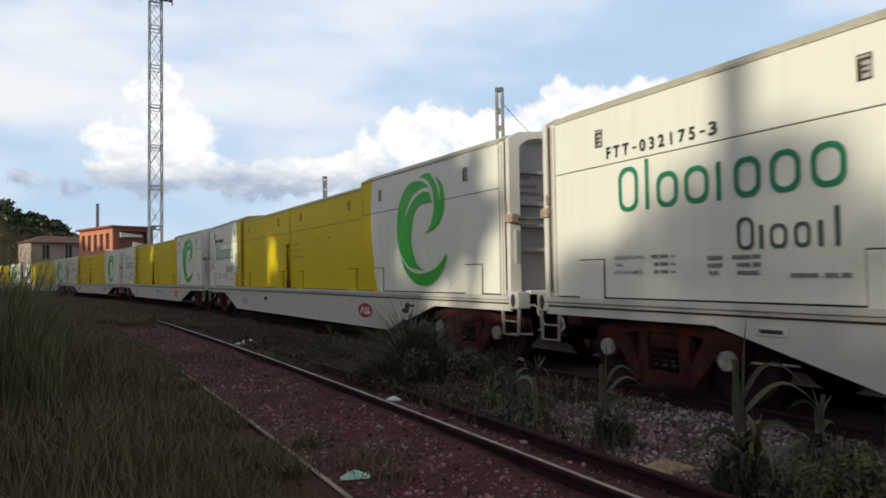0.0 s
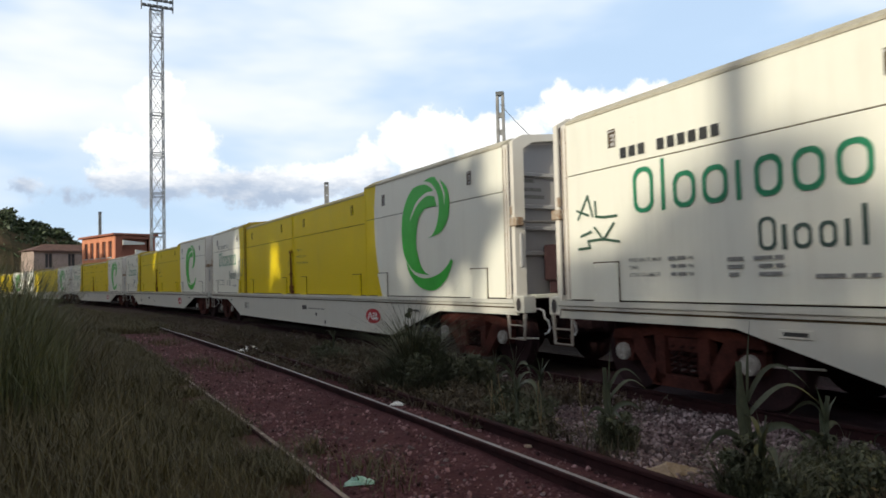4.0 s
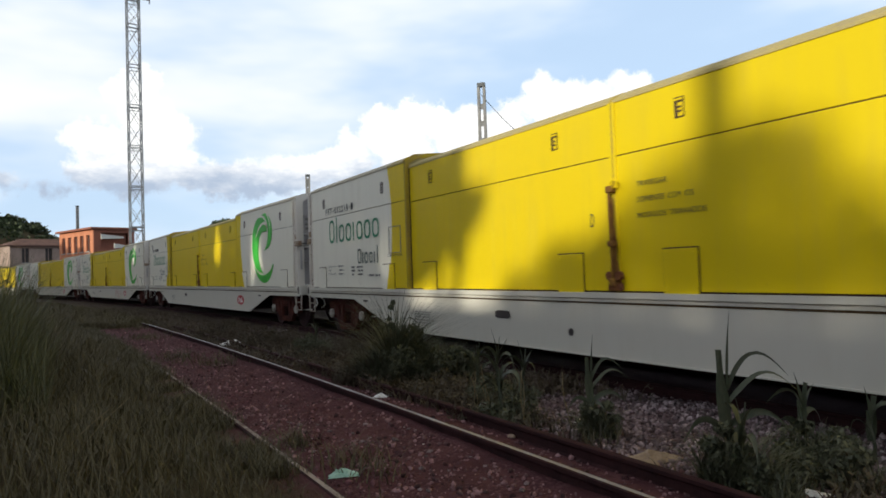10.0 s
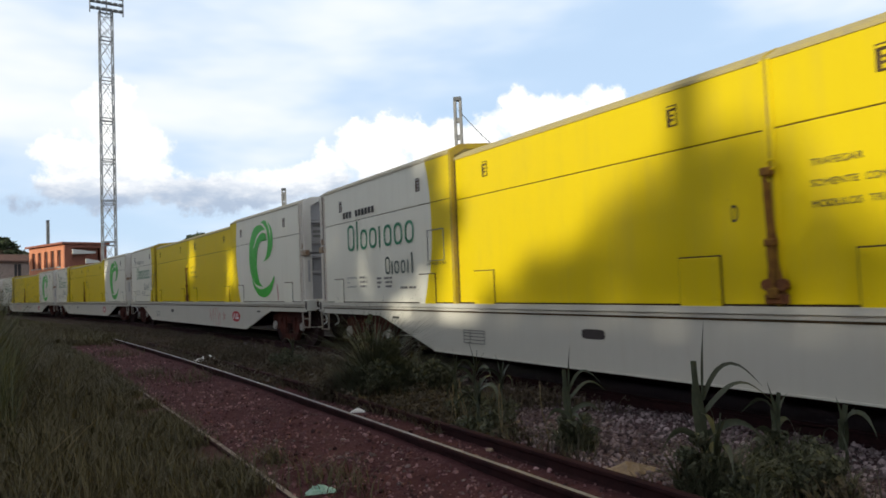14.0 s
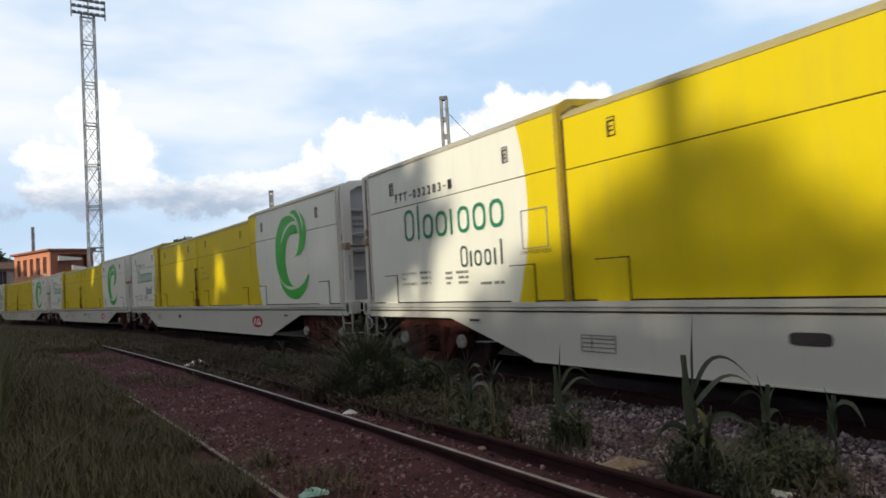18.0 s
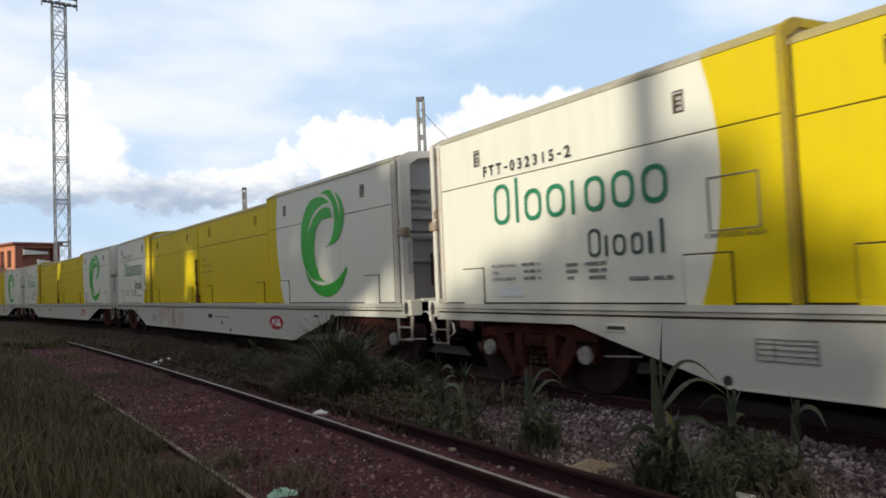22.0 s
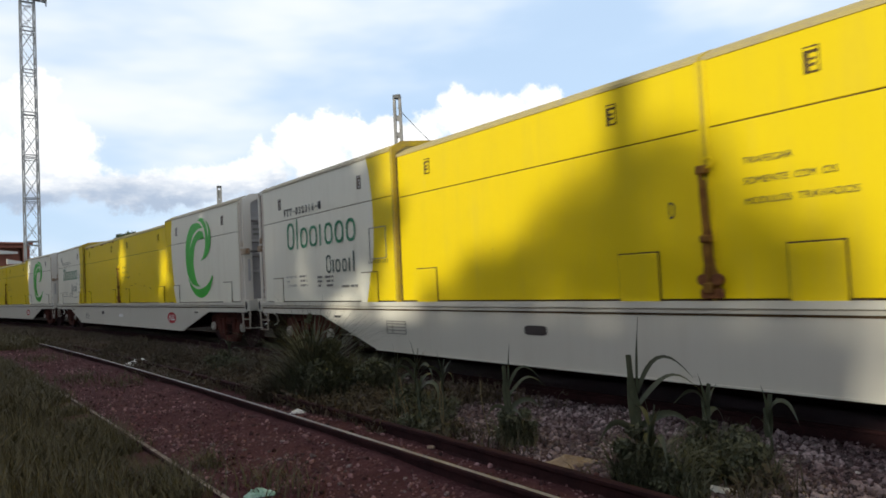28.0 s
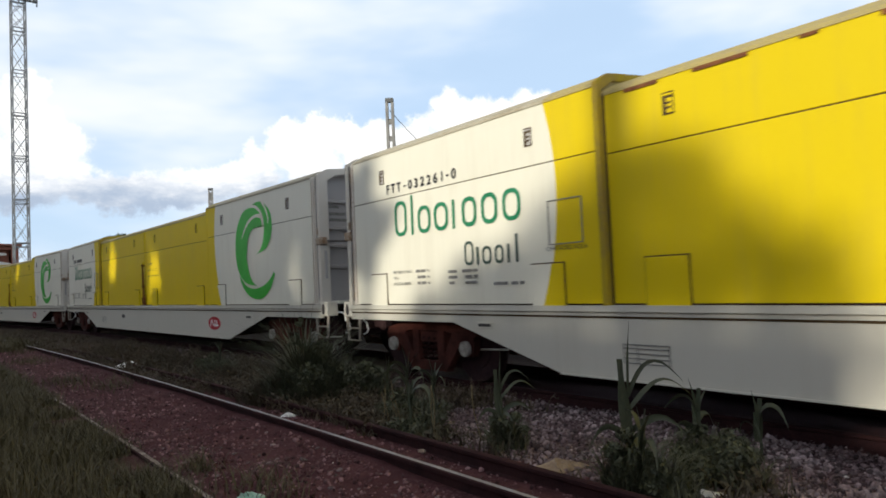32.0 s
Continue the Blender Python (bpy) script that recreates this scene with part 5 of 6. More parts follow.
# the post whose shade crosses the wagons
cy, cz = in_shade_line(4.92, 4.5)
post = new("yard_post")
tagged(post, "tall round grey post known only by its shade", "post")
part("shaft", bar(bmesh.new(), (0, 0, -0.3), (0, 0, 19), 0.21, 14, 0, 0.20), M["concrete"], post)
part("post_cap", bar(bmesh.new(), (0, 0, 19), (0, 0, 19.15), 0.24, 14), M["concrete"], post)
post.matrix_basis = pose(ROW_X + 1.8, cy + 0.66, 0)

# the wooded hill behind the houses
def hill_top(yaw):
    return float(np.interp(yaw, (-1.2, -0.3, 1.2, 2.6, 4.2, 4.6, 7.0, 16.0), (2.8, 3.7, 4.5, 5.05, 5.3, 6.0, 6.2, 5.4)))


rng = np.random.default_rng(11)
yaws = [-4.0 + 0.5 * k for k in range(50)]
verts = []
for yaw in yaws:
    top = max(0.5, hill_top(yaw) - 0.55 - max(0.0, -0.6 - yaw) * 1.2)
    for d, f in ((172, 0.0), (182, 0.6), (196, 1.0), (240, 0.9), (300, 0.0)):
        p = at(yaw, d)
        verts.append((p.x, p.y, -0.6 + (2.0 + 196 * math.tan(radians(top))) * f + rng.uniform(-0.5, 0.5)))
n = 5
faces = [(a * n + k, a * n + k + 1, (a + 1) * n + k + 1, (a + 1) * n + k) for a in range(len(yaws) - 1) for k in range(n - 1)]
tagged(raw("hill", verts, faces, M["hill"]), "dark overgrown hillside behind the houses", "hill", kind="structure")
cl = []
for k in range(330):
    yaw = rng.uniform(-1.0, 15)
    f = rng.uniform(0.35, 1.0)
    d = 172 + 24 * f
    p = at(yaw, d)
    cl.append((p.x, p.y, 1.2 + 196 * math.tan(radians((hill_top(yaw) - 0.45) * (0.1 + 0.9 * f))), rng.uniform(1.0, 1.9)))
v, f = leaf_cloud(rng, cl, 30000, 0.6)
tagged(leaf_mesh("far_woods", v, f, M["tree_leaf"]), "dark wooded hill behind the houses", "woods", kind="stuff")
cl = [(*(at(-11.05 + 0.12 * k, 100 + k))[:2], 8.15 + 0.5 * (k % 2), 0.9) for k in range(-3, 4)] + [(*(at(-11.0, 100))[:2], z, 0.8) for z in (6.5, 5.5, 4.0)]
v, f = leaf_cloud(rng, cl, 900, 0.35)
far_tree = new("tree")
tagged(far_tree, "small dark tree behind the train", "tree")
leaf_mesh("crown", v, f, M["tree_leaf"], far_tree)
b = at(-11.0, 100)
part("trunk", bar(bmesh.new(), (b.x, b.y, -0.5), (b.x, b.y, 7), 0.22, 8, 0, 0.1), M["bark"], far_tree)

# ---- plants, stones and litter between the tracks ----
def blades(rng, x, y, z, h, width, lean, segs=3):
    """Bent tapering grass blades: one strip each."""
    n = len(x)
    a = rng.uniform(0, 2 * np.pi, n)
    d = np.stack([np.cos(a), np.sin(a), np.zeros(n)], 1)
    side = np.stack([-np.sin(a), np.cos(a), np.zeros(n)], 1)
    base = np.stack([x, y, z], 1)
    rows = []
    for k in range(segs + 1):
        f = k / segs
        c = base + d * (lean * h * f ** 1.8)[:, None] + np.array([0, 0, 1.0]) * (h * (f - 0.30 * lean * f * f))[:, None]
        w = (width * (1 - f) ** 0.7 * 0.5 + 0.0006)[:, None]
        rows += [c - side * w, c + side * w]
    v = np.stack(rows, 1).reshape(-1, 3)
    k = 2 * (segs + 1)
    base_i = (np.arange(n) * k)[:, None]
    faces = np.concatenate([base_i + np.array([[2 * s, 2 * s + 1, 2 * s + 3, 2 * s + 2]]) for s in range(segs)], 0)
    return v, faces


gz = np.vectorize(ground_z)


def make_grass():
    rng = np.random.default_rng(21)
    xs, ys = [], []
    for y0, y1, dens in ((1.2, 5, 420), (5, 9, 300), (9, 16, 190), (16, 28, 95), (28, 60, 34), (-9, 1.2, 170)):
        area = (y1 - y0) * 9.2
        n = int(area * dens)
        y = rng.uniform(y0, y1, n)
        x = 1.72 - 9.2 * rng.uniform(0, 1, n) ** 1.5 - (y ** 2) / (2 * R)
        xs.append(x), ys.append(y)
    x, y = np.concatenate(xs), np.concatenate(ys)
    c = x + y ** 2 / (2 * R)
    patch = np.array([noise.noise(Vector((a * 0.55, b * 0.35, 7.0))) for a, b in zip(x, y)])
    edge = np.array([noise.noise(Vector((b * 0.6, 0.0, 2.0))) for b in y]) * 0.28
    keep = (patch > -0.55) & (c < 1.60 + edge) & ~((np.abs(x) < 0.6) & (y < 1.6))
    # fewer where the near rail shows
    keep &= (c < 1.50 + edge) | (rng.uniform(0, 1, len(x)) < 0.25)
    x, y, c, patch = x[keep], y[keep], c[keep], patch[keep]
    k = np.clip((1.75 - c) / 1.4, 0.22, 1.0)
    h = k * rng.uniform(0.22, 0.58, len(x)) * (1.0 + 0.5 * patch) * np.clip(0.75 + y / 26.0, 0.75, 1.35)
    v, f = blades(rng, x, y, gz(x, y) - 0.02, h, np.clip(0.004 + 0.0006 * y, 0.005, 0.03) * rng.uniform(0.7, 1.5, len(x)), rng.uniform(0.15, 0.95, len(x)))
    tagged(leaf_mesh("tall_grass", v, f, M["grass"]), "dense dark green tall grass on the bank", "grass", kind="stuff")
    # the tallest stand of it on the crest of the bank
    n = 4200
    x, y = rng.uniform(-3.2, -0.15, n), rng.uniform(8.0, 13.0, n)
    h = np.clip((-x - 0.1) * 1.9, 0.15, 1.15) + rng.uniform(0.35, 0.95, n)
    v, f = blades(rng, x, y, gz(x, y) - 0.02, h, rng.uniform(0.008, 0.018, n), rng.uniform(0.1, 0.6, n))
    tagged(leaf_mesh("bank_crest_grass", v, f, M["crest_grass"]), "tall seeding grass on the crest of the bank", "grass", kind="stuff")
    # overgrown stretch of the near track, and the fringe over its buried rail
    n = 16000
    y = 26 + 34 * rng.uniform(0, 1, n) ** 1.4
    x = rng.uniform(1.2, 3.5, n) - y ** 2 / (2 * R)
    y2 = rng.uniform(3.0, 30, 20000)
    x2 = rng.normal(1.54, 0.11, 20000) - y2 ** 2 / (2 * R)
    patch = np.array([noise.noise(Vector((0.0, b * 0.9, 5.0))) for b in y2])
    ok = patch > np.where(y2 > 12, -0.7, -0.05)
    x, y = np.concatenate([x, x2[ok]]), np.concatenate([y, y2[ok]])
    h = rng.uniform(0.10, 0.30, len(x)) * np.where(y > 26, 1.3, 0.8)
    v, f = blades(rng, x, y, gz(x, y) - 0.02, h, np.clip(0.004 + 0.0006 * y, 0.005, 0.03), rng.uniform(0.2, 1.0, len(x)))
    tagged(leaf_mesh("rail_grass", v, f, M["grass"]), "grass growing over the near rails", "grass", kind="stuff")
    # growth added beyond the train only to darken the view beneath it
    n = 5000
    y = rng.uniform(-12, 60, n)
    x = rng.uniform(11.2, 14.0, n) - np.where(y > 0, y, 0) ** 2 / (2 * R)
    v, f = blades(rng, x, y, gz(x, y) - 0.05, rng.uniform(0.15, 0.4, n), rng.uniform(0.02, 0.04, n), rng.uniform(0.2, 0.9, n), 2)
    tagged(leaf_mesh("verge_growth", v, f, M["grass"]), "rough growth added beyond the train to darken the view under it", "grass", kind="stuff")
    # far and side verge, coarse
    n = 9000
    x, y = rng.uniform(-40, -1, n), rng.uniform(20, 110, n)
    x = np.where(x + y ** 2 / (2 * R) > 1.4, x - 12, x)
    v, f = blades(rng, x, y, gz(x, y) - 0.05, rng.uniform(0.5, 1.1, n), rng.uniform(0.05, 0.12, n), rng.uniform(0.2, 0.9, n), 2)
    tagged(leaf_mesh("far_grass", v, f, M["grass"]), "rough grass along the yard", "grass", kind="stuff")


def make_weeds():
    rng = np.random.default_rng(22)
    x, y = [], []
    for y0, y1, n in ((2.6, 6.5, 2600), (6.5, 11, 5200), (11, 20, 7000), (20, 45, 5200)):
        yy = rng.uniform(y0, y1, n)
        xx = rng.uniform(3.35 if y0 > 10 else (3.75 if y0 > 5 else 4.1), 6.1, n) - yy ** 2 / (2 * R)
        x.append(xx), y.append(yy)
    x, y = np.concatenate(x), np.concatenate(y)
    c = x + y ** 2 / (2 * R)
    patch = np.array([noise.noise(Vector((a * 0.9, b * 0.45, 1.5))) for a, b in zip(x, y)])
    keep = patch > np.where(y < 5.6, 0.12, -0.32) + np.where((y < 11) & (c > 5.1), 0.3, 0.0)
    keep &= (x - 4.35) ** 2 + (y - 4.42) ** 2 > 0.2
    x, y, c, patch = x[keep], y[keep], c[keep], patch[keep]
    h = rng.uniform(0.10, 0.34, len(x)) * (0.8 + 0.9 * patch) * np.where(y > 11, 0.85, np.where(y > 7, 1.1, 0.9))
    v, f = blades(rng, x, y, gz(x, y) - 0.02, h, rng.uniform(0.008, 0.02, len(x)), rng.uniform(0.2, 1.1, len(x)))
    # little broad leaves among them
    cl = [(a, b, ground_z(a, b) + 0.10, 0.16) for a, b in zip(x[::26], y[::26])]
    v2, f2 = leaf_cloud(rng, cl, 12000, 0.032)
    v2[:, 2] = np.maximum(v2[:, 2], gz(v2[:, 0], v2[:, 1]))
    leaf_mesh("weeds", np.concatenate([v, v2]), np.concatenate([f, f2 + len(v)]), M["under"])
    tagged(bpy.data.objects["weeds"], "low mixed weeds between the two tracks", "weeds", kind="stuff")
    # tufts inside the near track
    spots = [(2.15, 5.5, 0.30), (2.0, 15.2, 0.5), (2.6, 13.8, 0.5), (1.95, 6.6, 0.2), (2.4, 25.0, 0.7), (2.0, 21.0, 0.6), (2.9, 31.0, 0.9), (1.8, 28.0, 0.9), (2.0, 35, 0.9), (3.0, 40, 0.9), (2.2, 45, 1.0)]
    xs = np.concatenate([rng.normal(a, s * 0.5, int(420 * s + 60)) for a, b, s in spots])
    ys = np.concatenate([rng.normal(b, s * 0.9, int(420 * s + 60)) for a, b, s in spots])
    v, f = blades(rng, xs, ys, gz(xs, ys) - 0.02, rng.uniform(0.08, 0.26, len(xs)), rng.uniform(0.006, 0.014, len(xs)), rng.uniform(0.3, 1.1, len(xs)))
    tagged(leaf_mesh("grass_tufts", v, f, M["grass"]), "sparse grass tufts between the near rails", "grass", kind="stuff")


def make_stones():
    """Loose ballast: small broken stones."""
    rng = np.random.default_rng(23)
    ico = bmesh.new()
    bmesh.ops.create_icosphere(ico, subdivisions=1, radius=1.0)
    base = np.array([v.co[:] for v in ico.verts])
    tri = np.array([[v.index for v in f.verts] for f in ico.faces])
    ico.free()
    xs, ys, ss = [], [], []
    for n, a, b, y0, y1 in ((4200, 1.78, 3.12, 2.2, 12), (2600, 1.75, 3.12, 12, 26), (9000, 4.3, 6.5, 2.2, 8), (1500, 3.3, 4.3, 2.2, 10), (2200, 4.6, 6.4, 8, 22), (2200, 1.78, 3.12, -7, 2.2), (3600, 4.3, 6.5, -7, 2.2)):
        y = rng.uniform(y0, y1, n) if y1 > 12 or y0 < 0 else y0 + (y1 - y0) * rng.uniform(0, 1, n) ** 1.3
        xs.append(rng.uniform(a, b, n) - y ** 2 / (2 * R)), ys.append(y)
        ss.append((0.008 + 0.025 * rng.uniform(0, 1, n) ** 2.2) if a > 4 else (0.006 + 0.022 * rng.uniform(0, 1, n) ** 2.5))
    x, y, s = np.concatenate(xs), np.concatenate(ys), np.concatenate(ss)
    c = x + y ** 2 / (2 * R)
    # weeds hide the gravel farther along
    keep = (c < 4.3) | (y < 6.0) | (c > 4.3 + 0.45 * np.minimum(y - 6.0, 2.5) + rng.normal(0, 0.15, len(x)))
    x, y, s, c = x[keep], y[keep], s[keep], c[keep]
    n = len(x)
    z = gz(x, y) + s * 0.25
    sc = s[:, None] * rng.uniform(0.6, 1.35, (n, 3))
    ang = rng.uniform(0, 6.28, n)
    jag = base[None] * rng.uniform(0.55, 1.25, (n, len(base), 1))
    p = jag * sc[:, None, :]
    ca, sa = np.cos(ang)[:, None], np.sin(ang)[:, None]
    q = np.stack([p[..., 0] * ca - p[..., 1] * sa, p[..., 0] * sa + p[..., 1] * ca, p[..., 2]], -1) + np.stack([x, y, z], 1)[:, None, :]
    for pick, mat, label in ((c < 4.3, "stones", "small red-brown stones in the bed of the near track"), (c >= 4.3, "grey_stones", "loose grey ballast stones beside the loaded track")):
        some = q[pick]
        f = (tri[None] + (np.arange(len(some)) * len(base))[:, None, None]).reshape(-1, 3)
        tagged(leaf_mesh("ballast_stones", some.reshape(-1, 3), f, M[mat]), label, "ballast", kind="stuff")


def make_single_stones():
    """The larger stones nearest the rails, one by one."""
    rng = random.Random(29)
    ground = bpy.data.objects["ground"]
    shapes = []
    for k in range(7):
        bm = bmesh.new()
        bmesh.ops.create_icosphere(bm, subdivisions=1, radius=1.0)
        for v in bm.verts:
            v.co *= rng.uniform(0.7, 1.2)
            v.co.z *= 0.7
        me = bpy.data.meshes.new("stone")
        bm.to_mesh(me)
        bm.free()
        me.materials.append(M["pale_stone" if k == 6 else "single_stone"])
        shapes.append(me)
    for k in range(290):
        y = 2.3 + 6.5 * rng.random() ** 1.4
        x = rng.uniform(4.25, 6.35) if k % 3 else rng.uniform(1.85, 3.1)
        r = (0.017 + 0.022 * rng.random() ** 2) * (0.6 if k % 7 == 6 else 1.0)
        ob = new("stone", shapes[k % 7])
        ob.parent = ground
        ob.matrix_basis = pose(x, y, ground_z(x, y) + 0.2 * r, rng.uniform(-20, 20), rng.uniform(-20, 20), rng.uniform(0, 360)) @ Matrix.Diagonal((r, r * rng.uniform(0.7, 1.1), r * rng.uniform(0.7, 1.0), 1))


def corn_leaf(length, width, up, droop, twist, kink=0.4, blunt=False, roll=0.5):
    """One maize leaf that starts at the origin and runs along +x; folded along its midrib, bent over at the kink."""
    bm = bmesh.new()
    n = 12
    bends = [math.exp(-((k / n - kink) / 0.17) ** 2) + 0.12 for k in range(n)]
    total = sum(bends)
    rows = []
    x = z = 0.0
    ang = radians(up)
    for k in range(n + 1):
        f = k / n
        w = width * (0.45 + 0.55 * math.sin(math.pi * min(1, f * 1.1 + 0.15))) * (1 if blunt else (1 - f ** 2.5)) * 0.5 + 0.001
        c, s = math.cos(roll + twist * f), math.sin(roll + twist * f)
        nx, nz = -math.sin(ang), math.cos(ang)
        row = []
        for e, lift in ((-1, 0.3), (0, 0.0), (1, 0.3)):
            row.append(bm.verts.new((x + nx * w * (e * s + lift * c), w * (e * c - lift * s), z + nz * w * (e * s + lift * c))))
        rows.append(row)
        x += math.cos(ang) * length / n
        z += math.sin(ang) * length / n
        if k < n:
            ang -= radians(droop) * bends[k] / total
    for p, q in zip(rows, rows[1:]):
        bm.faces.new([p[0], p[1], q[1], q[0]])
        bm.faces.new([p[1], p[2], q[2], q[1]])
    return bm


def corn_plant(x, y, height, leaves, seed, label, broken=False, name="maize_plant", dry=False):
    rng = random.Random(seed)
    m = new(name)
    tagged(m, label, "maize plant", "maize beside the track")
    z0 = ground_z(x, y)
    top = height * 0.66
    bm = bmesh.new()
    tube(bm, [Vector((0.02 * math.sin(k), 0.02 * math.cos(k * 1.3), -0.05 + (top + 0.05) * k / 5)) for k in range(6)], 0.015, 6)
    part("stalk", bm, M["dry"] if dry else M["corn"], m)
    if broken:
        # a broad broken leaf, a thin spike and leaves that hang over to one side
        for low, ln, wd, up, droop, twist, kink, blunt, turn_z in (
                (0.35, 0.66, 0.085, 96, 4, 0.15, 0.5, True, 0), (0.75, 0.55, 0.018, 88, 4, 0.3, 0.5, False, 0), (0.58, 0.42, 0.055, 101, 12, -0.3, 0.5, False, 10),
                (0.72, 0.62, 0.034, 70, 125, 0.4, 0.48, False, -8), (0.62, 0.62, 0.034, 52, 100, -0.4, 0.5, False, 12), (0.45, 0.55, 0.055, 38, 85, 0.5, 0.45, False, -20),
                (0.32, 0.50, 0.06, 62, 130, 0.3, 0.4, False, 172), (0.20, 0.48, 0.06, 66, 120, -0.5, 0.45, False, 70), (0.15, 0.50, 0.06, 60, 130, 0.5, 0.4, False, 235), (0.28, 0.45, 0.055, 70, 110, -0.3, 0.4, False, -60)):
            k = height / 1.12
            ob = part("leaf", corn_leaf(ln * k, wd * 1.1 * (0.4 + 0.6 * k), up, droop, twist, kink, blunt, 1.15), M["corn"], m, smooth=True)
            ob.matrix_basis = pose(0, 0, low * k, 0, 0, turn_z)
        leaves = 0
    for k in range(leaves):
        turn_z = 180 * k + rng.uniform(-45, 45)
        if k == 0:      # broad upright leaf with a broken tip
            spec, low = (height * 0.62, 0.085, 87, 6, 0.25, 0.5, True), height * 0.25
        elif k == 1:    # rolled young leaf in the middle
            spec, low = (height * 0.48, 0.03, 88, 14, 0.6), height * 0.52
        elif k == 2:
            spec, low = (height * 0.45, 0.075, 82, 30, -0.4), height * 0.45
        else:
            f = (k - 2) / max(1, leaves - 3)
            spec, low = (height * rng.uniform(0.50, 0.78), rng.uniform(0.04, 0.065), rng.uniform(55, 76), rng.uniform(115, 165), rng.uniform(-0.9, 0.9), rng.uniform(0.3, 0.5)), top * (0.15 + 0.72 * f)
        ob = part("leaf", corn_leaf(*spec), M["corn"], m, smooth=True)
        ob.matrix_basis = pose(0, 0, low, 0, 0, turn_z)
    m.matrix_basis = pose(x, y, z0, 0, 0, math.degrees(math.atan2(y, x)) - 90 + (0 if broken else rng.uniform(-30, 30)))
    return m


def bush(x, y, h, r, seed, count, label, herb=False):
    """A weed bush: leaf clumps round several stems, long blades through it; herb: broader grey-green leaves."""
    rng = np.random.default_rng(seed)
    m = new("bush")
    tagged(m, label, "bush", "weed bushes beside the track")
    cl = []
    for _ in range(16):
        a, d = rng.uniform(0, 2 * math.pi), r * rng.uniform(0.1, 0.95) ** 0.7
        cl.append((d * math.cos(a), d * math.sin(a), h * rng.uniform(0.15, 0.95) * (1 - 0.45 * d / r), r * rng.uniform(0.18, 0.34)))
    v, f = leaf_cloud(rng, cl, int(count * 1.5), 0.030 if herb else 0.024)
    v[:, 2] = np.maximum(v[:, 2], 0.01)
    k = count // 2
    d = r * rng.uniform(0, 1, k) ** 0.6
    a = rng.uniform(0, 2 * math.pi, k)
    wide = rng.uniform(0.008, 0.022, k) if herb else rng.uniform(0.004, 0.012, k)
    v2, f2 = blades(rng, d * np.cos(a), d * np.sin(a), np.zeros(k), h * rng.uniform(0.4, 1.2, k) * (1 - 0.4 * d / r), wide, rng.uniform(0.25, 1.1, k))
    leaf_mesh("foliage", np.concatenate([v, v2]), np.concatenate([f, f2 + len(v)]), M["herb"] if herb else M["under"], m)
    for c in cl[:7]:
        part("stem", bar(bmesh.new(), (0, 0, -0.05), c[:3], 0.008, 5), M["dry"], m)
    m.matrix_basis = pose(x, y, ground_z(x, y))


make_grass()
make_weeds()
make_stones()
make_single_stones()
for spec in ((4.27, 3.52, 1.12, 8, 1, "tall dusty maize plant with a broken leaf and hanging tips", True), (4.20, 3.36, 0.75, 6, 9, "short maize plant with broken leaves"), (4.54, 5.34, 0.86, 7, 2, "maize plant with a broken leaf and drooping tips", True), (4.72, 7.30, 0.95, 8, 3, "bushy maize plant among low weeds"),
             (4.74, 7.8, 0.85, 7, 4, "maize plant with narrow leaves"), (5.45, 3.75, 0.72, 6, 5, "low maize plant with spreading leaves"), (5.75, 3.35, 0.6, 5, 6, "low maize plant with spreading leaves"), (4.36, 9.36, 1.25, 7, 7, "upright maize plant above a weed bush"),
             (4.62, 14.0, 0.8, 6, 8, "small maize plant beyond the bushes"), (4.1, 6.3, 0.7, 5, 10, "thin maize plant among low weeds"), (4.93, 7.05, 0.8, 6, 11, "thin drooping maize plant over gravel")):
    corn_plant(*spec)
for spec in ((4.38, 9.4, 0.92, 0.62, 31, 4600, "dense dark weed bush beside the rails", True), (4.33, 9.42, 1.75, 0.13, 48, 1300, "tall narrow leafy weed above a bush", True), (4.95, 9.2, 0.74, 0.60, 32, 3600, "dense dark weed bush beside the rails", True), (4.0, 9.9, 0.5, 0.5, 40, 2200, "dense dark weed bush beside the rails"),
             (4.28, 3.48, 0.55, 0.27, 33, 1700, "leafy weed clump round maize stalks", True), (4.30, 3.22, 0.32, 0.22, 43, 900, "low leafy weed clump on gravel", True), (5.02, 3.25, 0.36, 0.36, 34, 1200, "spreading leafy weed clump on gravel", True), (5.35, 3.55, 0.38, 0.34, 44, 1100, "spreading leafy weed clump on gravel", True),
             (4.56, 5.28, 0.42, 0.20, 35, 900, "low leafy weed clump round maize stalks", True), (4.75, 7.4, 0.36, 0.50, 36, 1300, "low leafy weed clump on gravel", True), (4.3, 7.9, 0.30, 0.5, 45, 1200, "low leafy weed clump on gravel"), (4.25, 6.4, 0.26, 0.35, 46, 700, "low leafy weed clump on gravel", True),
             (4.6, 14.0, 0.5, 0.4, 47, 1200, "low dark weed bush between tracks", True), (4.3, 16.0, 0.5, 0.8, 37, 2000, "low dark weed bush between tracks"), (4.0, 20.0, 0.5, 0.9, 38, 2000, "low dark weed bush between tracks"), (5.0, 13.0, 0.5, 0.8, 39, 2000, "low dark weed bush between tracks")):
    bush(*spec)


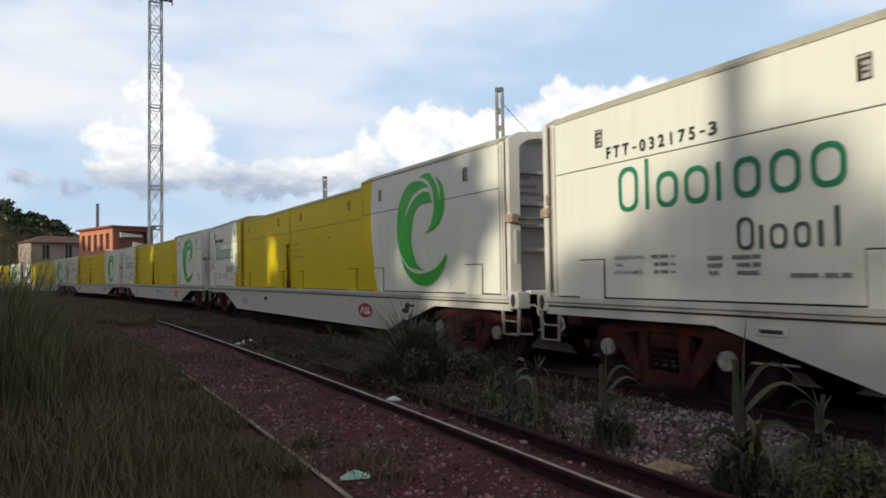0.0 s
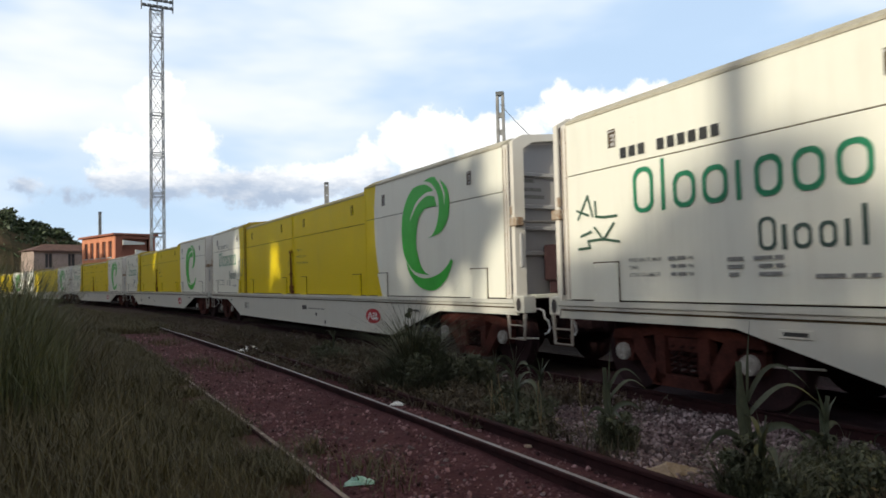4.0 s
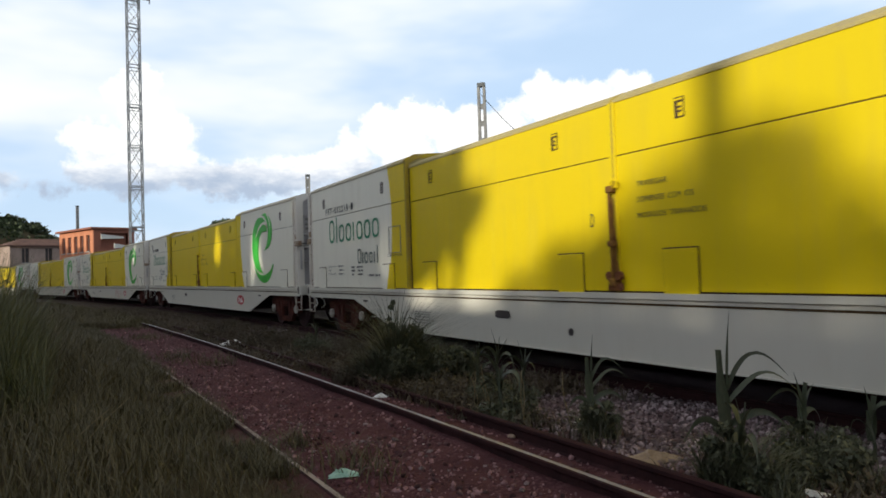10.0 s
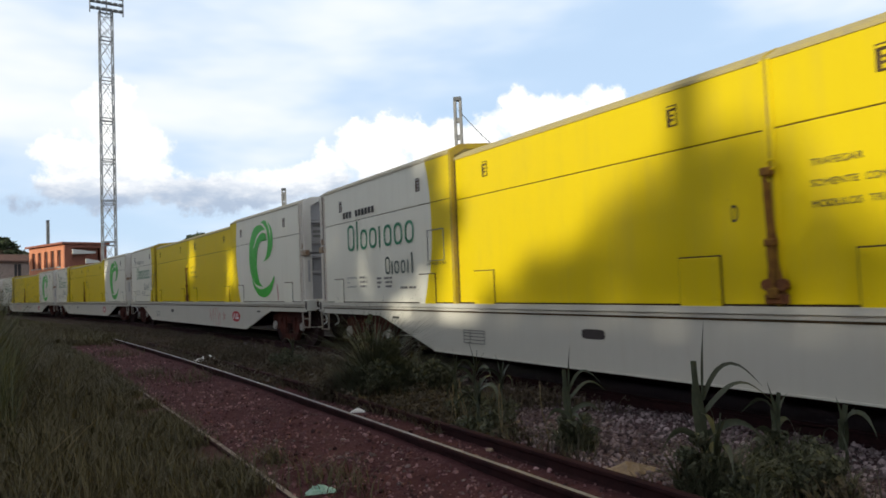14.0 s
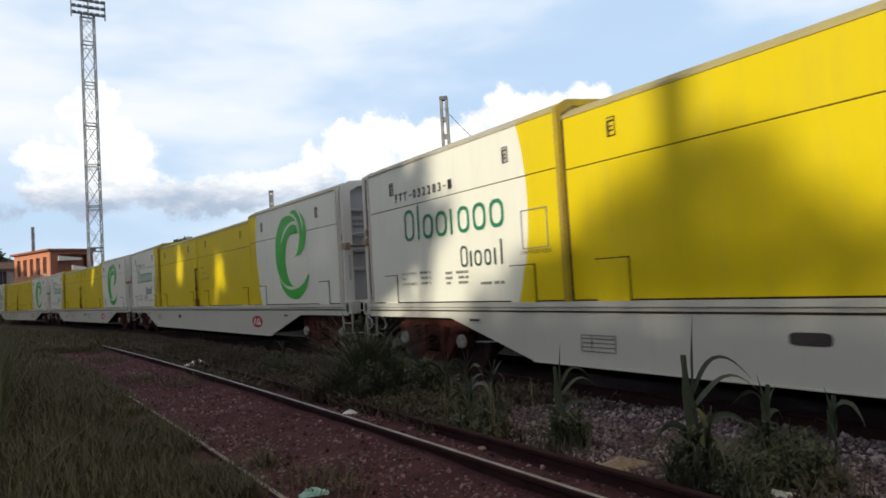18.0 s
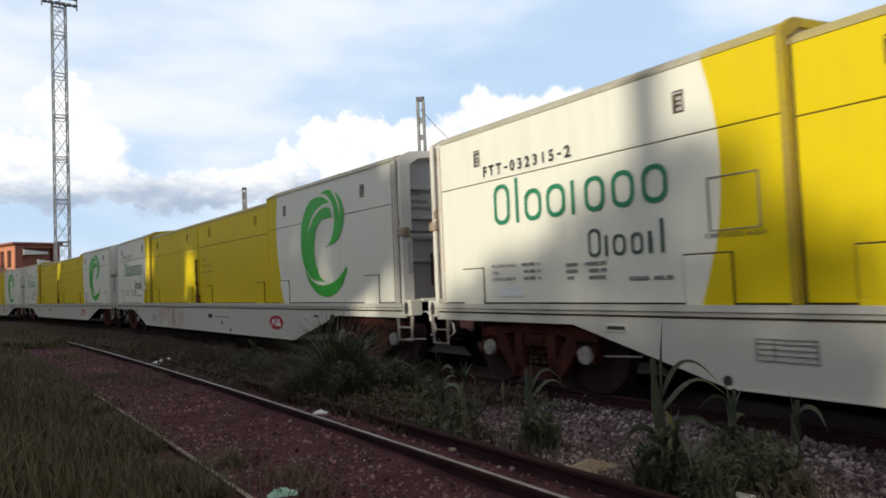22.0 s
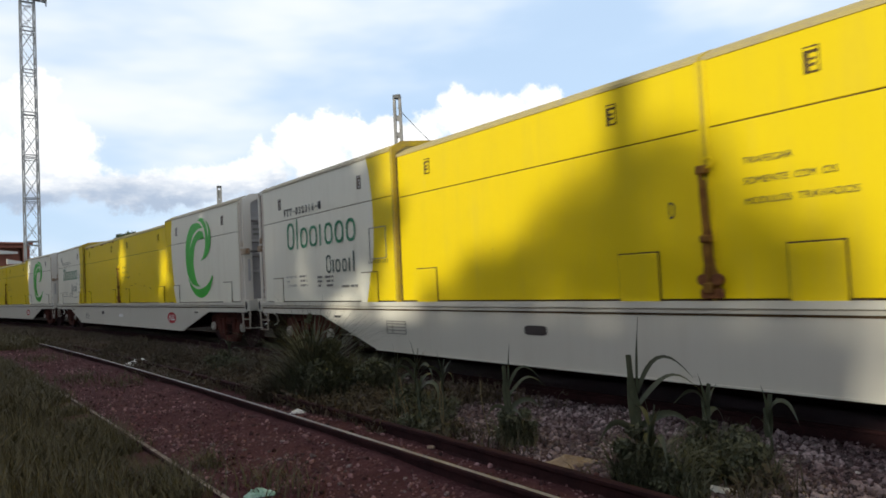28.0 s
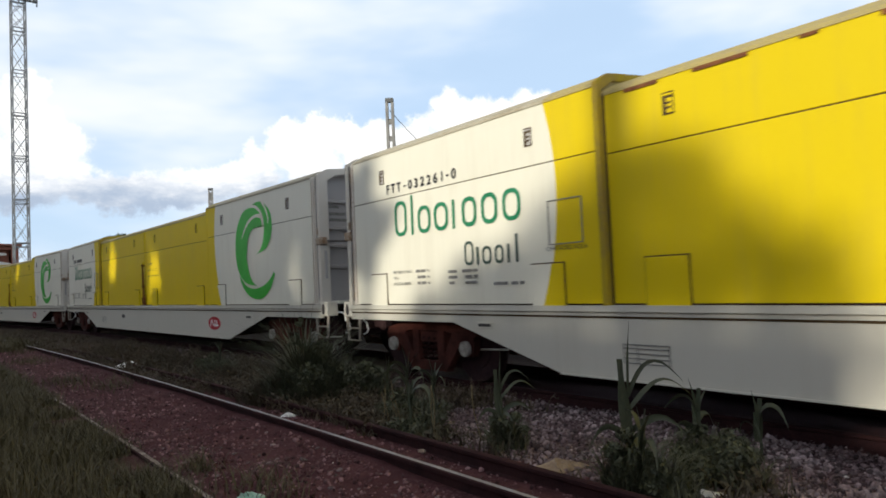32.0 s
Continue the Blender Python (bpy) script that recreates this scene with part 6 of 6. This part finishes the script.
def crumple(name, x, y, w, d, h, seed, material, label, category):
    rng = np.random.default_rng(seed)
    bm = bmesh.new()
    bmesh.ops.create_grid(bm, x_segments=9, y_segments=7, size=0.5)
    for v in bm.verts:
        edge = max(abs(v.co.x), abs(v.co.y)) * 2
        v.co = Vector((v.co.x * w + rng.normal(0, w * 0.03), v.co.y * d + rng.normal(0, d * 0.04), h * (1 - edge ** 2) * rng.uniform(0.35, 1.0) + 0.004 * rng.uniform(0, 1)))
    bmesh.ops.solidify(bm, geom=bm.faces, thickness=0.004)
    ob = part(name, bm, material)
    ob.matrix_basis = pose(x, y, ground_z(x, y) + 0.012, 0, 0, seed * 37)
    return tagged(ob, label, category, "litter along the track")


def rock(x, y, r, seed, material, label):
    bm = bmesh.new()
    bmesh.ops.create_icosphere(bm, subdivisions=2, radius=r)
    for v in bm.verts:
        v.co *= 0.75 + 0.5 * noise.noise(v.co * 9 + Vector((seed, 0, 0)))
        v.co.z *= 0.65
    ob = part("rock", bm, material)
    ob.matrix_basis = pose(x, y, ground_z(x, y) + r * 0.2)
    return tagged(ob, label, "rock", "rocks along the track")


crumple("plastic_bag", 3.55, 17.1, 0.60, 0.34, 0.15, 1, M["plastic"], "crumpled white plastic bag beside the rail", "litter")
crumple("plastic_bottle", 1.95, 5.32, 0.09, 0.23, 0.07, 2, M["green_plastic"], "flattened pale green plastic bottle by the rail", "litter")
crumple("paper_scrap", 4.62, 3.16, 0.30, 0.13, 0.03, 3, M["plastic"], "white paper scrap on the gravel", "litter")
crumple("paper_scrap", 3.62, 8.40, 0.19, 0.10, 0.05, 4, M["plastic"], "white paper scrap beside the rail", "litter")
crumple("cardboard_scrap", 4.35, 4.42, 0.52, 0.32, 0.07, 5, M["slab"], "buff cardboard scrap on the gravel", "litter")
crumple("paper_scrap", 4.85, 5.94, 0.16, 0.07, 0.03, 6, M["plastic"], "white paper scrap among weeds", "litter")
rock(4.91, 6.69, 0.05, 6, M["slab"], "small pale stone among weeds")
rock(3.77, 5.62, 0.05, 7, M["slab"], "small pale stone beside the rail")
rock(3.83, 8.39, 0.075, 1, M["plastic"], "pale stone beside the rail")
rock(4.37, 7.10, 0.070, 2, M["pale"], "pale stone among weeds")
rock(4.45, 6.4, 0.05, 3, M["plastic"], "small white stone among weeds")
rock(3.45, 5.0, 0.035, 4, M["slab"], "small brown stone beside the rail")
for k in range(7):
    a = random.Random(60 + k)
    x, y, h = a.uniform(4.0, 4.6), a.uniform(5.2, 8.2), a.uniform(0.35, 0.6)
    ob = part("dry_weed", tube(bmesh.new(), [Vector((0.03 * math.sin(j + k), 0.02 * j, h * j / 4)) for j in range(5)], 0.006, 5), M["dry"])
    ob.matrix_basis = pose(x, y, ground_z(x, y) - 0.02)
    tagged(ob, "thin dry weed stem between the tracks", "weed", "dry stems")

for k in range(5):
    a = random.Random(80 + k)
    x, y, h, lx = a.uniform(-0.3, 0.9), a.uniform(4.8, 7.5), a.uniform(0.40, 0.65), a.uniform(-0.4, 0.5)
    ob = part("dry_grass", tube(bmesh.new(), [Vector((lx * (j / 5) ** 1.6, 0.1 * j / 5, h * j / 5)) for j in range(6)], 0.0028, 5), M["dry"])
    ob.matrix_basis = pose(x, y, ground_z(x, y) - 0.02)
    tagged(ob, "pale dry stalk leaning in the tall grass", "grass stalk", "dry stalks")

# sprayed strokes on some of the wagons
spray(WAGONS[0], "graffiti_dark", [[(10.81, 2.22), (10.6, 2.52), (10.51, 2.24)], [(10.83, 2.34), (10.59, 2.26)], [(10.45, 2.43), (10.44, 2.23), (10.29, 2.21), (10.04, 2.21)], [(10.76, 1.99), (10.54, 2.04)], [(10.81, 1.82), (10.57, 1.83), (10.61, 1.92)], [(10.61, 1.92), (10.3, 1.93), (10.0, 1.88)], [(10.47, 2.09), (10.3, 1.92), (10.1, 2.12)]], 0.032, -1.318)
spray(WAGONS[4], "graffiti", [[(-2.97, 0.59), (-3.01, 0.89), (-3.14, 0.50), (-3.41, 0.89), (-3.44, 0.34)], [(-3.63, 0.92), (-3.76, 0.88), (-3.60, 0.71), (-3.68, 0.69), (-3.70, 0.33)], [(-3.95, 0.93), (-3.97, 0.33)], [(-4.0, 0.59), (-4.18, 0.79), (-4.16, 0.35)], [(-4.51, 0.75), (-4.72, 0.59)], [(-4.77, 0.72), (-4.53, 0.56)], [(-4.62, 0.79), (-4.64, 0.59)]], 0.046, -1.297)
spray(WAGONS[6], "graffiti", [[(4.33, 0.95), (4.45, 0.75), (4.27, 0.38), (4.2, 0.76), (4.27, 0.94)], [(3.98, 0.97), (4.08, 0.82), (3.9, 0.79)], [(4.1, 0.7), (3.98, 0.54)], [(3.73, 0.95), (3.67, 0.81), (3.77, 0.74)], [(3.81, 0.74), (3.48, 0.77)], [(3.68, 0.72), (3.66, 0.62)], [(3.45, 0.94), (3.02, 0.94)], [(3.23, 0.92), (3.19, 0.69), (3.18, 0.41)], [(2.88, 0.95), (2.86, 0.63), (2.8, 0.34)], [(2.85, 0.73), (2.64, 0.48), (2.6, 0.33)], [(2.68, 0.95), (2.62, 0.64), (2.61, 0.5)], [(2.64, 0.98), (2.52, 0.67), (2.38, 0.33)], [(1.93, 0.94), (2.05, 0.84), (2.03, 0.8), (1.83, 0.78)], [(1.83, 0.78), (1.86, 0.57), (1.92, 0.35)], [(2.06, 0.69), (2.0, 0.53), (1.94, 0.37)], [(1.6, 0.91), (1.64, 0.63), (1.67, 0.38)]], 0.05, -1.297)
for n in (1, 6):
    brake_gear(WAGONS[n])
    sill_extras(WAGONS[n], -1.12, ((-0.97, 0.60), (-1.66, 0.42)))
sill_extras(WAGONS[2], 2.36, ((-1.5, 0.60),), False)
sill_extras(WAGONS[5], 6.28, ((0.0, 0.40),), False)
for n, dy, dz in ((1, 0.24, 0.08), (5, 0.61, 0.10), (7, 0.59, 0.10)):
    for o in [o for s in WAGONS[n].children if s.name.startswith("side_sill") for o in s.children]:
        if o.name.startswith("stencil_table"):
            o.location.y += dy
            o.location.z += dz
for o in [o for n in (1, 6) for s in WAGONS[n].children if s.name.startswith("side_sill") for o in s.children]:
    if o.name.startswith("sill_slot"):
        o.location.y -= 3.56
for o in [o for s in WAGONS[0].children if s.name.startswith("side_sill") for o in s.children]:
    if o.name.startswith("oval_badge") or o.name.startswith("badge_stroke"):
        o.location.y += 0.20
for n in (4, 6):
    for o in [o for o in WAGONS[n].children if o.name.startswith("end_module")][0].children:
        if o.name.startswith("wordmark"):
            o.location.y -= 0.08
near = [o for o in WAGONS[4].children if o.name.startswith("end_module")][1]
bm = bmesh.new()
bm.faces.new([bm.verts.new((-1.3165, a, b)) for a, b in ((-9.45, 1.61), (-9.50, 1.61), (-9.55, 1.40), (-9.59, 1.17), (-9.50, 1.17), (-9.49, 1.36), (-9.47, 1.42))])
part("red_stain", bm, M["graffiti"], near, "faded red paint run")
far = [o for o in WAGONS[5].children if o.name.startswith("end_module")][0]
part("white_label", flat(bmesh.new(), 9.22, 9.74, 1.23, 1.36, -1.3172), M["badge_white"], far, "bright white sticker")
# the emblem sits a little differently on some wagons
for n, dy in ((1, -0.05), (2, 0.03), (4, 0.08), (5, -0.12), (8, 0.07)):
    near = [o for o in WAGONS[n].children if o.name.startswith("end_module")][1]
    for o in near.children:
        if o.name.startswith("emblem"):
            o.location.y += dy
# chipped paint along the eave of one wagon, and a pale patch on its sill
rng = random.Random(5)
m1 = [o for o in WAGONS[8].children if o.name.startswith("middle_module")][0]
y = 5.2
while y > 0.5:
    ln = rng.uniform(0.15, 0.6)
    part("paint_chip", flat(bmesh.new(), y - ln, y, 3.415 - rng.uniform(0.0, 0.03), 3.432, -1.2655), M["rusty"], m1, "rusty chipped paint edge")
    y -= ln + rng.uniform(0.05, 0.5)
part("pale_patch", flat(bmesh.new(), -0.46, 0.07, 0.64, 0.74, -1.2975), M["badge_white"], WAGONS[8], "pale repainted patch")


def scars(wagon, spans):
    """Short dark scratches and chips on the second middle module."""
    m2 = [o for o in wagon.children if o.name.startswith("middle_module")][1]
    for a, za, b, zb, h in spans:
        bm = bmesh.new()
        bm.faces.new([bm.verts.new(p) for p in ((-1.2535, a, za - h), (-1.2535, b, zb - h), (-1.2535, (a + b) / 2, (za + zb) / 2 + h), (-1.2535, a + (b - a) * 0.2, za + h * 0.8))])
        part("scratch", bm, M["rusty"], m2, "dark scratch in the paint")


scars(WAGONS[8], ((-1.34, 1.73, -1.44, 1.78, 0.02), (-1.52, 1.72, -1.64, 1.76, 0.022), (-1.77, 1.79, -2.26, 1.78, 0.008), (-2.64, 1.70, -2.76, 1.69, 0.008), (-2.92, 1.70, -3.11, 1.70, 0.009), (-3.56, 1.62, -3.64, 1.60, 0.012), (-3.62, 1.60, -3.82, 1.58, 0.014), (-2.41, 2.12, -2.51, 2.11, 0.014), (-2.78, 2.49, -2.85, 2.50, 0.010)))
scars(WAGONS[0], ((-2.36, 2.42, -2.50, 2.49, 0.028), (-3.20, 2.46, -3.34, 2.45, 0.030), (-4.38, 1.97, -4.46, 1.98, 0.012)))


# ---- movement of the train ----
def motions():
    for n, w in WAGONS.items():
        walk(w, [(float(t), wagon_pose(n, t)[0]) for t in range(0, 33)])
        for bg in w.children:
            if not bg.name.startswith("bogie"):
                continue
            for ws in bg.children:
                if not ws.name.startswith("wheelset"):
                    continue
                y0, rows, last = ws.location.y, [], None
                for k in range(0, 32 * 15 + 1):
                    t = k / 15
                    s = wagon_pose(n, t)[1] + y0
                    if k in (0, 32 * 15) or -8 < s < 42:
                        if k == 32 * 15 and not -8 < s < 42:
                            s = last
                        if k == 0 and not -8 < s < 42:
                            s = 42.0 if s > 42 else -8.0
                        last = s
                        rows.append((t, pose(0, y0, AXLE, math.degrees(-s / TREAD) % 360)))
                walk(ws, rows)


motions()
